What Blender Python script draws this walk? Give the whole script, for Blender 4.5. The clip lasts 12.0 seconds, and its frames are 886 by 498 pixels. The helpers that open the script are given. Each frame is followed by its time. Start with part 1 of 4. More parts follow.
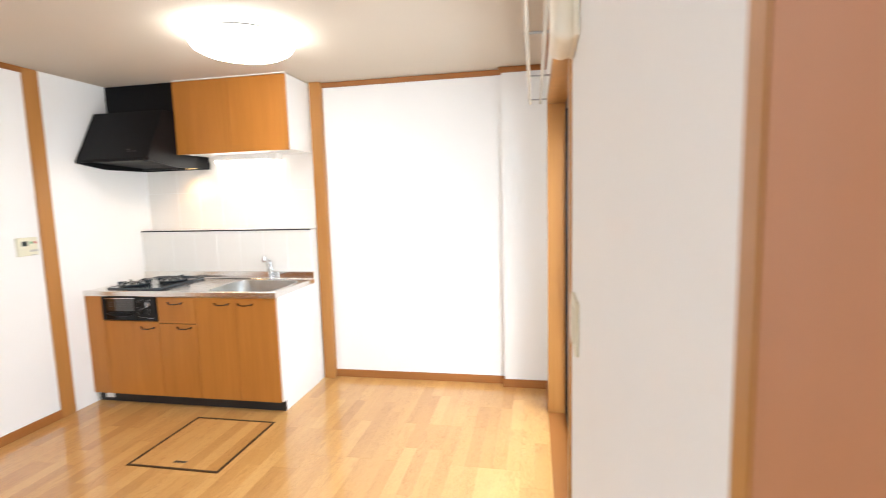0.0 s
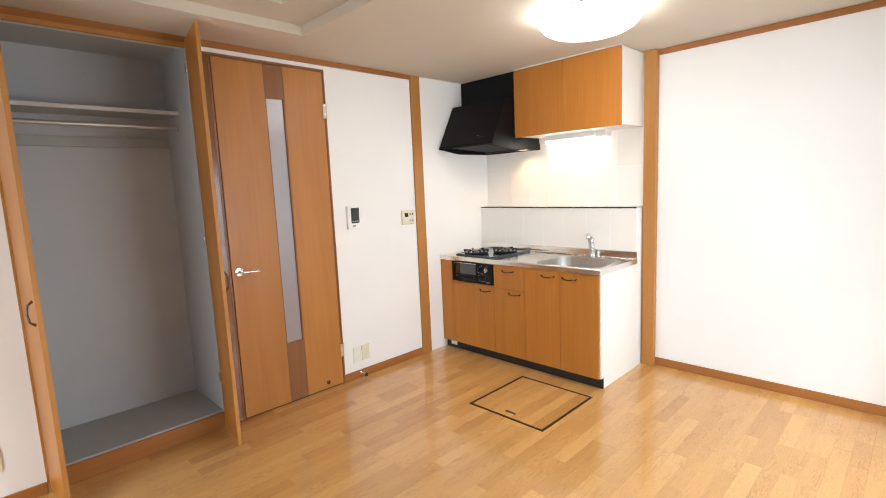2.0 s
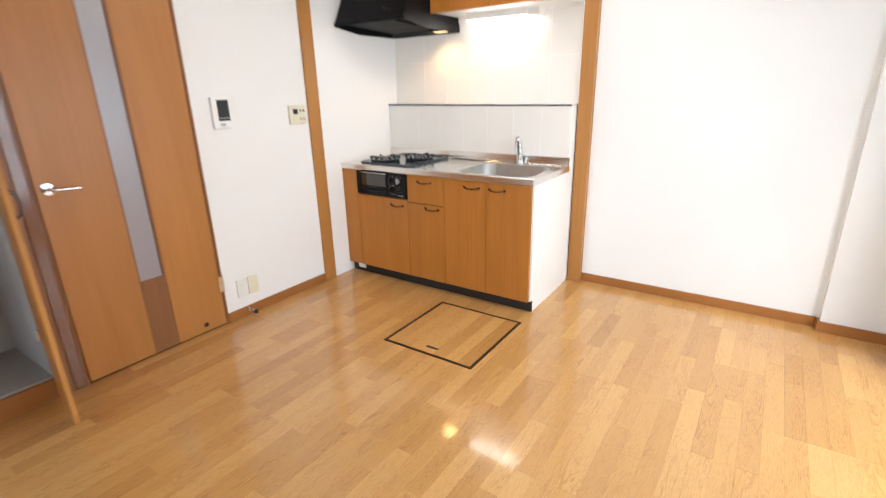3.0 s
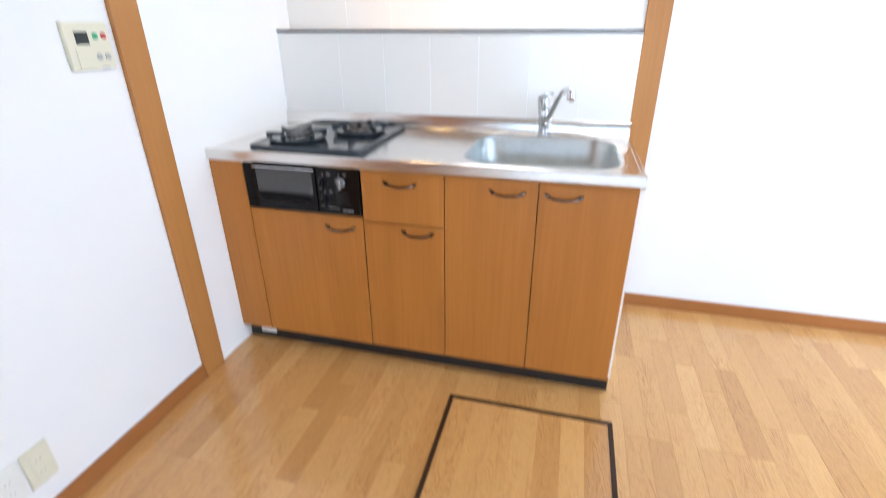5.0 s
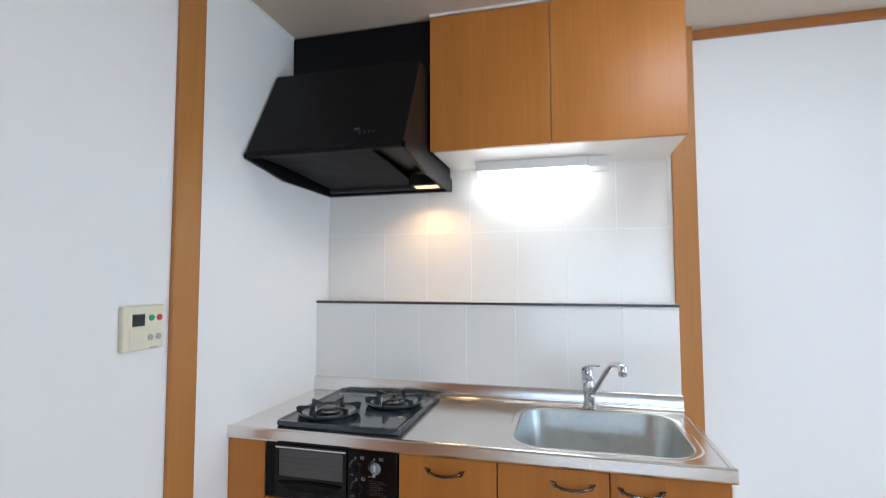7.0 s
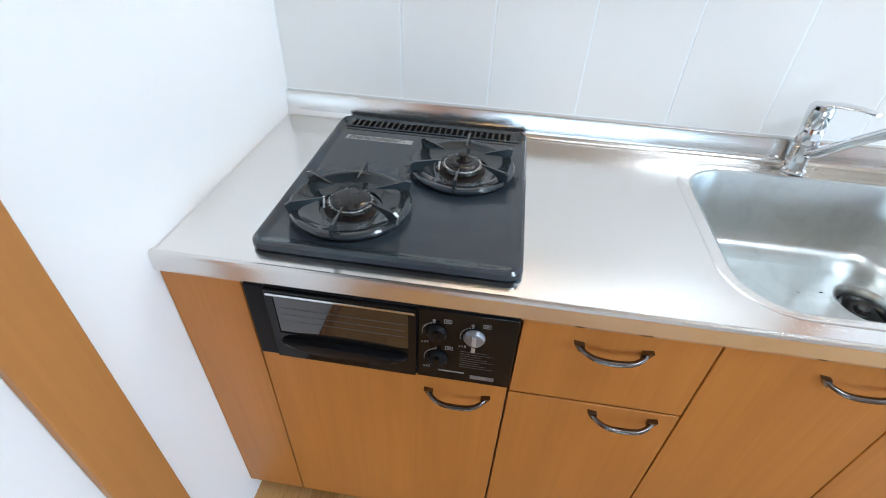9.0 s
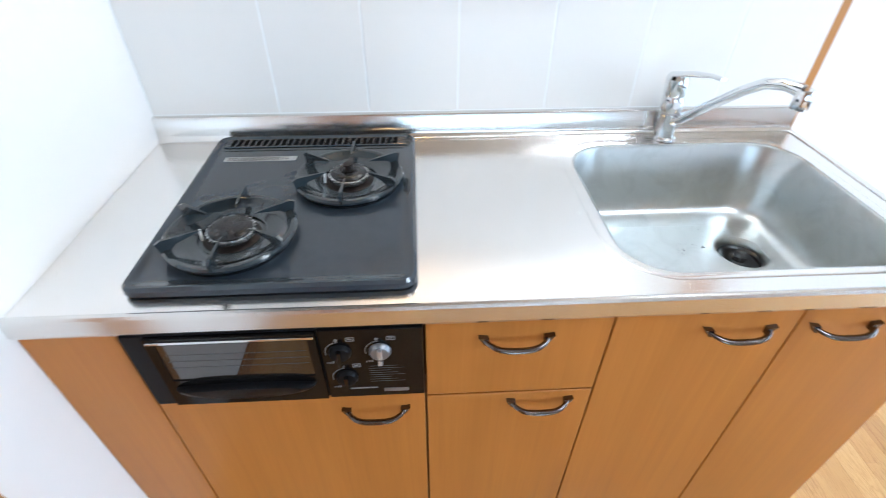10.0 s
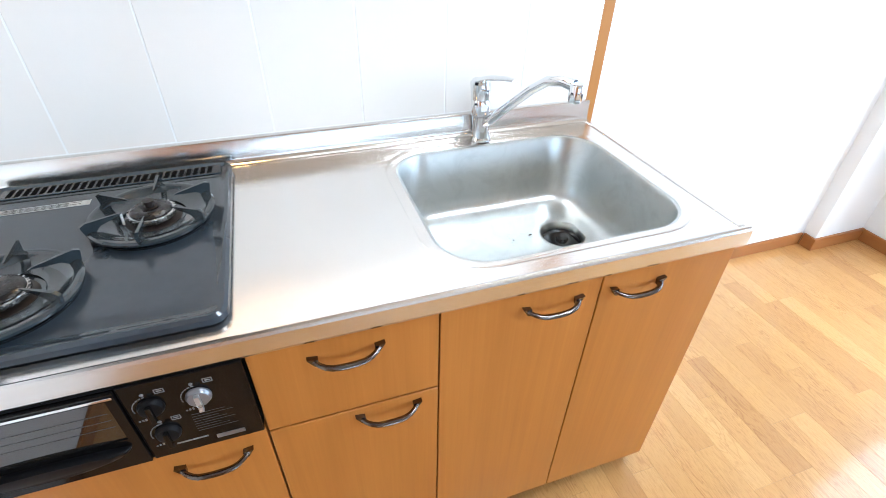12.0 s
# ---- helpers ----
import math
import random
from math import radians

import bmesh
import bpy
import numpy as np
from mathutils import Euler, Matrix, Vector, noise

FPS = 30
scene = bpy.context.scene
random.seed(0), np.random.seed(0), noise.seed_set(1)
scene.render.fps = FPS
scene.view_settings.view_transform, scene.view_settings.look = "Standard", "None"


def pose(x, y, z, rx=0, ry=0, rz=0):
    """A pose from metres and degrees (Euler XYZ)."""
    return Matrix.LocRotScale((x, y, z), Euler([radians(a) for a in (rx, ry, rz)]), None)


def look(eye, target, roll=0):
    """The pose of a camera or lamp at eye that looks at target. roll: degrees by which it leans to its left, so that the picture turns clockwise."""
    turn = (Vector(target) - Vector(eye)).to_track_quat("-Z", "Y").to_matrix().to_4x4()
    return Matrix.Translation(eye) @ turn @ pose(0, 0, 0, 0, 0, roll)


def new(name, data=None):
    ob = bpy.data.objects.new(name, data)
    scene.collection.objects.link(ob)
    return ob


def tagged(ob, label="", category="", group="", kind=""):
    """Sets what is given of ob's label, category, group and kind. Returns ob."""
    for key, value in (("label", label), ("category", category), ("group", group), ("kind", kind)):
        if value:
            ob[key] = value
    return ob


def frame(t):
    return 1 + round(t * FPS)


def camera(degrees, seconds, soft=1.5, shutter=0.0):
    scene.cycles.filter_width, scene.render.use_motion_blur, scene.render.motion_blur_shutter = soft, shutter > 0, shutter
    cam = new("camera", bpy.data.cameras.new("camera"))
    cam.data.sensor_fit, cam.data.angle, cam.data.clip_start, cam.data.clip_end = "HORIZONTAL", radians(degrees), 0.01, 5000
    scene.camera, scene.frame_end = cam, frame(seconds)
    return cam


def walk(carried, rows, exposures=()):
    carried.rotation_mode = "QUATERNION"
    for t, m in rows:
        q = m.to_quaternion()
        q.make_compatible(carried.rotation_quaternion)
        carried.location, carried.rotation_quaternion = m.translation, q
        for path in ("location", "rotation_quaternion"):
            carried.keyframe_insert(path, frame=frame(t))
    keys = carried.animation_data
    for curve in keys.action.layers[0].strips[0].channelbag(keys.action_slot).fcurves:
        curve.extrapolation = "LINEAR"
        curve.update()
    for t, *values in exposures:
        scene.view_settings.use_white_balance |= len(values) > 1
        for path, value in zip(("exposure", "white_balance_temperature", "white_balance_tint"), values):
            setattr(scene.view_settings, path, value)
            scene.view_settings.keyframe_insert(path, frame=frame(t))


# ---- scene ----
# ---- camera and walk ----
cam = camera(85.2, 12.0, 0.6, 0.4)
PATH = [
    (0, (3.269, -2.696, 1.477), (2.893, -0.744, 1.256), -1.6),
    (0.5, (3.182, -2.753, 1.474), (2.533, -0.873, 1.262), -1.0),
    (1, (3.137, -2.784, 1.475), (2.273, -0.995, 1.245), -1.1),
    (1.5, (3.096, -2.805, 1.455), (1.882, -1.231, 1.232), -2.8),
    (2, (3.085, -2.761, 1.467), (1.672, -1.369, 1.207), -2.5),
    (2.5, (2.994, -2.599, 1.415), (1.65, -1.176, 1.006), 0.2),
    (3, (2.653, -2.331, 1.373), (1.585, -0.765, 0.735), -1.3),
    (3.2, (2.487, -2.212, 1.352), (1.501, -0.636, 0.613), -0.5),
    (4.8, (1.377, -1.285, 1.255), (0.882, 0.383, 0.269), 0.9),
    (5, (1.305, -1.267, 1.271), (0.848, 0.485, 0.423), -0.3),
    (5.5, (1.23, -1.265, 1.342), (0.692, 0.619, 0.943), -1.9),
    (6, (1.209, -1.281, 1.354), (0.648, 0.637, 1.275), -1.2),
    (6.5, (1.19, -1.277, 1.352), (0.669, 0.645, 1.545), -1.1),
    (7, (1.128, -1.198, 1.352), (0.628, 0.735, 1.471), -0.1),
    (7.5, (0.947, -0.905, 1.31), (0.487, 0.984, 0.841), 2.3),
    (7.7, (0.87, -0.768, 1.293), (0.427, 1.065, 0.628), 3.7),
    (9.3, (0.532, -0.28, 1.372), (0.4, 1.257, 0.098), 2.0),
    (9.5, (0.555, -0.279, 1.37), (0.463, 1.267, 0.104), 1.4),
    (10, (0.614, -0.274, 1.369), (0.703, 1.282, 0.115), 0.3),
    (10.5, (0.671, -0.269, 1.367), (0.965, 1.276, 0.132), 0.5),
    (11, (0.71, -0.281, 1.362), (1.183, 1.238, 0.15), 0.9),
    (11.5, (0.72, -0.291, 1.361), (1.255, 1.212, 0.155), 1.5),
    (12, (0.732, -0.301, 1.362), (1.265, 1.214, 0.17), 1.2),
]
EXPOSURES = ((0.0, -0.44, 6500, 10), (0.5, -0.62, 6600, 10), (1.0, -0.72, 6600, 10), (2.0, -0.64, 6650, 10), (3.2, -0.67, 6400, 10), (4.8, -0.44, 5650, 9), (5.2, -0.64, 5450, 8), (6.0, -1.02, 5550, 7), (7.0, -1.14, 5550, 7), (7.7, -0.98, 5450, 6), (9.3, -0.54, 5300, 4), (10.0, -0.40, 5300, 5), (11.0, -0.24, 5400, 6), (12.0, -0.22, 5450, 6))
walk(cam, [(t, look(eye, target, roll)) for t, eye, target, roll in PATH], EXPOSURES)

# lamp strengths
SOUTH_W, EAST_W = 86.0, 84.0
LAMP_E, TUBE_E, BULB_E, HOOD_W = 30.0, 23.0, 5.0, 13.0

# ---- world and light ----
world = bpy.data.worlds.new("sky")
scene.world = world
world.use_nodes = True
wn = world.node_tree.nodes
sky = wn.new("ShaderNodeTexSky")
sky.sky_type, sky.sun_disc = "NISHITA", False
sky.sun_elevation, sky.sun_rotation = radians(40), radians(150)
world.node_tree.links.new(sky.outputs[0], wn["Background"].inputs[0])
wn["Background"].inputs[1].default_value = 0.10

sun_data = bpy.data.lights.new("sun", "SUN")
sun_data.energy, sun_data.angle, sun_data.color = 1.0, radians(12), (1, 0.95, 0.88)
sun_lamp = new("sun", sun_data)
sun_lamp.matrix_world = pose(0, 0, 6, 50, 0, 30)


def area(name, m, w, h, watts, colour):
    d = bpy.data.lights.new(name, "AREA")
    d.shape, d.size, d.size_y, d.energy, d.color = "RECTANGLE", w, h, watts, colour
    ob = new(name, d)
    ob.matrix_world = m
    return ob


# sky light falling in and down through the two windows
area("daylight_south", pose(1.7, -4.74, 1.05, 66, 0, 0), 2.3, 1.6, SOUTH_W, (0.84, 0.92, 1.0))
area("daylight_east", pose(3.86, -0.5, 1.05, 0, 66, 0), 1.6, 1.8, EAST_W, (0.88, 0.94, 1.0))


# warm lamp in the range hood
hood_spot = bpy.data.lights.new("hood_lamp", "SPOT")
hood_spot.energy, hood_spot.color, hood_spot.spot_size, hood_spot.spot_blend, hood_spot.shadow_soft_size = HOOD_W, (1.0, 0.57, 0.22), radians(150), 0.7, 0.055
new("hood_lamp", hood_spot).matrix_world = pose(0.546, 0.80, 1.741, 0, 0, 0)


# ---- materials ----
def material(name):
    m = bpy.data.materials.new(name)
    m.use_nodes = True
    t = m.node_tree
    return m, t.nodes, t.links, t.nodes["Principled BSDF"]


def coords(n, l, scale, rnd=False):
    tc, mp = n.new("ShaderNodeTexCoord"), n.new("ShaderNodeMapping")
    mp.inputs["Scale"].default_value = scale
    l.new(tc.outputs["Object"], mp.inputs["Vector"])
    if rnd:
        info, mul = n.new("ShaderNodeObjectInfo"), n.new("ShaderNodeVectorMath")
        mul.operation = "SCALE"
        mul.inputs[0].default_value = (37.0, 61.0, 23.0)
        l.new(info.outputs["Random"], mul.inputs["Scale"])
        l.new(mul.outputs[0], mp.inputs["Location"])
    return mp.outputs["Vector"]


def noise_tex(n, l, vec, scale, detail=4, rough=0.55, distort=0.0):
    t = n.new("ShaderNodeTexNoise")
    t.inputs["Scale"].default_value, t.inputs["Detail"].default_value = scale, detail
    t.inputs["Roughness"].default_value, t.inputs["Distortion"].default_value = rough, distort
    l.new(vec, t.inputs["Vector"])
    return t.outputs["Fac"]


def ramp(n, l, fac, stops):
    r = n.new("ShaderNodeValToRGB")
    e = r.color_ramp.elements
    while len(e) < len(stops):
        e.new(0.5)
    for k, (p, c) in enumerate(stops):
        e[k].position, e[k].color = p, (*c, 1)
    l.new(fac, r.inputs["Fac"])
    return r.outputs["Color"]


def mix(n, l, a, b, fac, mode="MIX"):
    m = n.new("ShaderNodeMix")
    m.data_type, m.blend_type = "RGBA", mode
    for sock, v in ((m.inputs[6], a), (m.inputs[7], b), (m.inputs[0], fac)):
        if isinstance(v, bpy.types.NodeSocket):
            l.new(v, sock)
        elif isinstance(v, tuple):
            sock.default_value = (*v, 1)
        else:
            sock.default_value = v
    return m.outputs[2]


def bump(n, l, p, height, strength, dist=0.001):
    b = n.new("ShaderNodeBump")
    b.inputs["Strength"].default_value, b.inputs["Distance"].default_value = strength, dist
    l.new(height, b.inputs["Height"])
    l.new(b.outputs["Normal"], p.inputs["Normal"])


def rough_map(n, l, p, fac, lo, hi):
    r = n.new("ShaderNodeMapRange")
    r.inputs["To Min"].default_value, r.inputs["To Max"].default_value = lo, hi
    l.new(fac, r.inputs["Value"])
    l.new(r.outputs[0], p.inputs["Roughness"])


def plain(name, colour, rough=0.5, metal=0.0, spread=0.08, scale=9.0, relief=0.0, relief_scale=300.0, coat=0.0, spec=0.5):
    """Paint, plastic or metal with soft large blotches and fine relief."""
    m, n, l, p = material(name)
    v = coords(n, l, (1, 1, 1))
    a = noise_tex(n, l, v, scale, 5)
    b = noise_tex(n, l, v, scale * 23, 3)
    dark = tuple(c * (1 - spread) for c in colour)
    lite = tuple(min(1, c * (1 + spread * 0.6)) for c in colour)
    big = ramp(n, l, a, [(0.3, dark), (0.7, lite)])
    l.new(mix(n, l, big, tuple(c * (1 - spread * 0.5) for c in colour), b), p.inputs["Base Color"])
    rough_map(n, l, p, a, max(0.02, rough * 0.8), min(1, rough * 1.2))
    p.inputs["Metallic"].default_value = metal
    p.inputs["Coat Weight"].default_value = coat
    p.inputs["Specular IOR Level"].default_value = spec
    if relief:
        bump(n, l, p, noise_tex(n, l, v, relief_scale, 4), relief)
    return m


def wood(name, light, dark, axis, rough=0.4, spread=0.35, rnd=False, coat=0.0, fine=55.0):
    """Straight-grained wood; axis is the way the grain runs."""
    m, n, l, p = material(name)
    sc = [fine, fine, fine]
    sc["xyz".index(axis)] = fine * 0.028
    v = coords(n, l, sc, rnd)
    g = noise_tex(n, l, v, 1.0, 6, 0.62, 0.35)
    sc2 = [7.0, 7.0, 7.0]
    sc2["xyz".index(axis)] = 0.8
    v2 = coords(n, l, sc2, rnd)
    h = noise_tex(n, l, v2, 1.0, 3, 0.5, 0.8)
    base = ramp(n, l, g, [(0.25, tuple(a * (1 - spread) + b * spread for a, b in zip(light, dark))), (0.75, light)])
    tone = ramp(n, l, h, [(0.3, (0.86, 0.84, 0.80)), (0.7, (1.0, 1.0, 1.0))])
    l.new(mix(n, l, base, tone, 1.0, "MULTIPLY"), p.inputs["Base Color"])
    rough_map(n, l, p, g, rough * 0.85, rough * 1.2)
    p.inputs["Coat Weight"].default_value = coat
    p.inputs["Coat Roughness"].default_value = 0.12
    p.inputs["Specular IOR Level"].default_value = 0.32
    bump(n, l, p, g, 0.12, 0.0006)
    return m


def oak_plank():
    """Varnished oak strips: tone by piece, cathedral figure, flecks and fine pores along y."""
    m, n, l, p = material("oak_flooring")
    info = n.new("ShaderNodeObjectInfo")
    tone = ramp(n, l, info.outputs["Random"], [(0.0, (0.485, 0.247, 0.072)), (0.25, (0.550, 0.294, 0.092)), (0.65, (0.590, 0.325, 0.106)), (1.0, (0.635, 0.364, 0.128))])
    h = noise_tex(n, l, coords(n, l, (18, 2.6, 6), True), 1.0, 3, 0.5, 1.1)
    times, fold = n.new("ShaderNodeMath"), n.new("ShaderNodeMath")
    times.operation, fold.operation = "MULTIPLY", "PINGPONG"
    times.inputs[1].default_value, fold.inputs[1].default_value = 11.0, 0.5
    l.new(h, times.inputs[0])
    l.new(times.outputs[0], fold.inputs[0])
    arches = ramp(n, l, fold.outputs[0], [(0.0, (0.68, 0.56, 0.43)), (0.18, (0.94, 0.91, 0.87)), (0.5, (1, 1, 1))])
    patch = noise_tex(n, l, coords(n, l, (9, 1.6, 5), True), 1.0, 3, 0.5)
    where = ramp(n, l, patch, [(0.42, (0.0, 0.0, 0.0)), (0.62, (1, 1, 1))])
    flecks = ramp(n, l, noise_tex(n, l, coords(n, l, (85, 17, 40), True), 1.0, 3, 0.6, 2.2), [(0.36, (0.80, 0.71, 0.60)), (0.52, (1, 1, 1))])
    pores = noise_tex(n, l, coords(n, l, (420, 9, 60), True), 1.0, 3, 0.6)
    grain = ramp(n, l, pores, [(0.34, (0.86, 0.80, 0.72)), (0.5, (1, 1, 1))])
    c = mix(n, l, tone, mix(n, l, (1, 1, 1), arches, where), 0.75, "MULTIPLY")
    c = mix(n, l, c, flecks, 0.45, "MULTIPLY")
    l.new(mix(n, l, c, grain, 0.38, "MULTIPLY"), p.inputs["Base Color"])
    geo = n.new("ShaderNodeNewGeometry")
    big = noise_tex(n, l, geo.outputs["Position"], 5.0, 4)
    rough_map(n, l, p, big, 0.30, 0.44)
    p.inputs["Coat Weight"].default_value, p.inputs["Coat Roughness"].default_value = 0.85, 0.085
    bump(n, l, p, pores, 0.06, 0.0003)
    return m


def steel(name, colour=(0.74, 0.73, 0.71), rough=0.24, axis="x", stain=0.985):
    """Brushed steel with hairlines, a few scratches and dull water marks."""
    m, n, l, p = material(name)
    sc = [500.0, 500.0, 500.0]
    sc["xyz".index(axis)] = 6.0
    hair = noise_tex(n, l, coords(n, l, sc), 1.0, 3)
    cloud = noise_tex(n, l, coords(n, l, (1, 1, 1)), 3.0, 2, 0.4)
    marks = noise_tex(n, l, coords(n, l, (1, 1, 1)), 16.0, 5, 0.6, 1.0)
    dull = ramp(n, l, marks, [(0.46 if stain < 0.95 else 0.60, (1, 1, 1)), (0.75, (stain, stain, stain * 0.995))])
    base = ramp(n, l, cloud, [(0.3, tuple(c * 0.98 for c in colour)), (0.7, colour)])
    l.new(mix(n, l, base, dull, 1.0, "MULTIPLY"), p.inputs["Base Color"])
    p.inputs["Metallic"].default_value = 1.0
    add = n.new("ShaderNodeMath")
    add.operation = "MULTIPLY_ADD"
    add.inputs[1].default_value = 0.04
    l.new(marks, add.inputs[0])
    l.new(cloud, add.inputs[2])
    rough_map(n, l, p, add.outputs[0], rough * 0.88, rough * 1.08)
    bump(n, l, p, hair, 0.03, 0.0002)
    return m


def glow(name, colour, strength):
    m, n, l, p = material(name)
    p.inputs["Base Color"].default_value = (0.9, 0.9, 0.88, 1)
    p.inputs["Emission Color"].default_value = (*colour, 1)
    p.inputs["Emission Strength"].default_value = strength
    return m


def glass(name, tint=(0.9, 0.95, 0.95), rough=0.02):
    m, n, l, p = material(name)
    p.inputs["Base Color"].default_value = (*tint, 1)
    p.inputs["Transmission Weight"].default_value = 1.0
    p.inputs["Roughness"].default_value = rough
    p.inputs["IOR"].default_value = 1.45
    return m


WALLPAPER = plain("white_wallpaper", (0.80, 0.79, 0.77), 0.75, spread=0.03, scale=3.0, relief=0.35, relief_scale=260)
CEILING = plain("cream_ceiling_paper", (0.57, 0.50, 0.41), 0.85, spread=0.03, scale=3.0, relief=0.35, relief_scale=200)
PANEL = plain("glossy_white_panel", (0.84, 0.83, 0.81), 0.22, spread=0.02, scale=2.0)
TILE = plain("white_glazed_tile", (0.82, 0.78, 0.725), 0.10, spread=0.02, scale=5.0, relief=0.03, relief_scale=30)
GROUT = plain("pale_grout", (0.86, 0.85, 0.82), 0.8, spread=0.06, scale=40)
OAK = oak_plank()
UNDERLAY = plain("dark_floor_joint", (0.16, 0.09, 0.04), 0.7)
VENEER = wood("orange_veneer", (0.488, 0.195, 0.037), (0.345, 0.122, 0.020), "z", 0.34, 0.50, fine=80)
DOOR_WOOD = wood("door_veneer", (0.46, 0.198, 0.052), (0.36, 0.142, 0.032), "z", 0.36, 0.4, fine=60)
DOOR_DARK = wood("dark_door_inlay", (0.27, 0.115, 0.045), (0.18, 0.07, 0.025), "z", 0.4, 0.4)
GLOSS_TRIM = wood("lacquered_trim", (0.20, 0.075, 0.020), (0.12, 0.04, 0.012), "z", 0.2, 0.4, coat=1.0)
TRIM = wood("stained_trim", (0.46, 0.213, 0.058), (0.34, 0.135, 0.036), "z", 0.38, 0.4)
# level trims: redder stain, darkened further for shade on the down-facing crown
TRIM_X = wood("stained_shaded_trim_x", (0.37, 0.148, 0.040), (0.25, 0.09, 0.025), "x", 0.38, 0.4)
TRIM_Y = wood("stained_shaded_trim_y", (0.37, 0.148, 0.040), (0.25, 0.09, 0.025), "y", 0.38, 0.4)
STEEL = steel("brushed_steel", (0.84, 0.82, 0.795), 0.21)
STEEL_BRIGHT = steel("polished_steel", (0.76, 0.74, 0.71), 0.25)
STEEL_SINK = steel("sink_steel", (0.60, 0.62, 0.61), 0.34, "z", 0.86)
STEEL_SOFT = steel("soft_steel", (0.76, 0.74, 0.71), 0.20)
WATER = glass("water", (1, 1, 1), 0.0)
WATER.node_tree.nodes["Principled BSDF"].inputs["IOR"].default_value = 1.12
CHROME = plain("chrome", (0.78, 0.79, 0.80), 0.07, 1.0, 0.05)
DARK_CHROME = plain("dark_chrome", (0.16, 0.14, 0.13), 0.20, 1.0, 0.2, 60)
ENAMEL = plain("blue_grey_enamel", (0.034, 0.044, 0.056), 0.15, spread=0.15, scale=30, relief=0.02, relief_scale=500, coat=0.3)
BLACK = plain("black_hood_paint", (0.0055, 0.0055, 0.0065), 0.40, spread=0.2, scale=20, spec=0.14)
BLACK_GLOSS = plain("black_gloss", (0.006, 0.0055, 0.0055), 0.10, spread=0.2, scale=20, spec=0.22)
KICK = plain("black_kick_board", (0.014, 0.014, 0.015), 0.45, spread=0.3)
LAMINATE = plain("white_laminate", (0.82, 0.80, 0.76), 0.38, spread=0.03)
PALE_CREAM = plain("pale_cream_plastic", (0.75, 0.74, 0.68), 0.40, spread=0.05, scale=20)
BOX_CREAM = plain("box_cream_plastic", (0.80, 0.72, 0.58), 0.40, spread=0.05, scale=20)
SWITCH_CREAM = plain("switch_cream_plastic", (0.63, 0.55, 0.39), 0.42, spread=0.06, scale=20)
CREAM = plain("cream_plastic", (0.70, 0.66, 0.50), 0.42, spread=0.06, scale=20)
WHITE_PLASTIC = plain("white_plastic", (0.80, 0.80, 0.78), 0.35, spread=0.04)
LCD = plain("dark_display", (0.02, 0.025, 0.025), 0.12)
GREY_LINING = plain("grey_closet_lining", (0.45, 0.465, 0.48), 0.6, spread=0.05, scale=4, relief=0.15, relief_scale=180)
GREY_BOARD = plain("grey_closet_floor", (0.37, 0.37, 0.36), 0.55, spread=0.08, scale=12)
ALU_DARK = plain("dark_aluminium", (0.014, 0.013, 0.014), 0.35, 0.4, 0.2)
FROSTED = plain("frosted_glass", (0.25, 0.21, 0.22), 0.30, spread=0.05, scale=2, spec=1.0)
FROSTED.node_tree.nodes["Principled BSDF"].inputs["IOR"].default_value = 1.6
PANE = glass("window_glass", (0.70, 0.76, 0.80), 0.08)
GREEN = plain("green_button", (0.02, 0.30, 0.12), 0.4)
RED = plain("red_button", (0.45, 0.03, 0.03), 0.4)
GREY_PLASTIC = plain("grey_plastic", (0.35, 0.35, 0.34), 0.4)
SILVER_LABEL = plain("silver_label", (0.55, 0.55, 0.54), 0.35, 0.6, 0.25, 200)
KNOB_SILVER = plain("knob_silver", (0.24, 0.25, 0.27), 0.34, 0.7, 0.15, 60)
PRINT = plain("pale_print", (0.19, 0.185, 0.18), 0.5)
KNOB_GRIP = plain("knob_grip", (0.50, 0.51, 0.52), 0.28, 0.7, 0.1, 60)
OVEN_GLASS = plain("smoked_oven_glass", (0.014, 0.012, 0.010), 0.03, spread=0.1, coat=0.5, spec=0.8)
BURNER = plain("burner_alloy", (0.70, 0.68, 0.65), 0.22, 0.95, 0.85, 140, 0.6, 260)
CAP_IRON = plain("scorched_cap", (0.026, 0.024, 0.024), 0.27, 0.2, 0.5, 60, 0.15)
DARK_ENAMEL = plain("black_blue_enamel", (0.016, 0.021, 0.027), 0.09, spread=0.2, scale=40, relief=0.05, relief_scale=120, coat=0.5)
TRIVET = plain("trivet_enamel", (0.024, 0.032, 0.038), 0.12, spread=0.25, scale=40, relief=0.06, relief_scale=90, coat=0.5)
RUST = plain("heat_stained_steel", (0.024, 0.017, 0.014), 0.4, 0.6, 0.5, 120)
FAINT = plain("faint_print", (0.075, 0.073, 0.07), 0.5)
SLOT = plain("slot_dark", (0.003, 0.003, 0.003), 0.9, spec=0.05)
LAMP_GLOW = glow("ceiling_lamp_cover", (0.96, 0.98, 1.0), LAMP_E)
TUBE_GLOW = glow("tube_cover", (1.0, 0.95, 0.87), TUBE_E)
BULB_GLOW = glow("hood_bulb", (1.0, 0.55, 0.18), BULB_E)


# ---- building helpers ----
def thing(name, loc, label="", category="", group="", kind=""):
    e = new(name)
    e.location = loc
    e.empty_display_size = 0.05
    return tagged(e, label, category, group, kind)


def base_of(ob):
    v = Vector((0, 0, 0))
    while ob is not None:
        v += ob.location
        ob = ob.parent
    return v


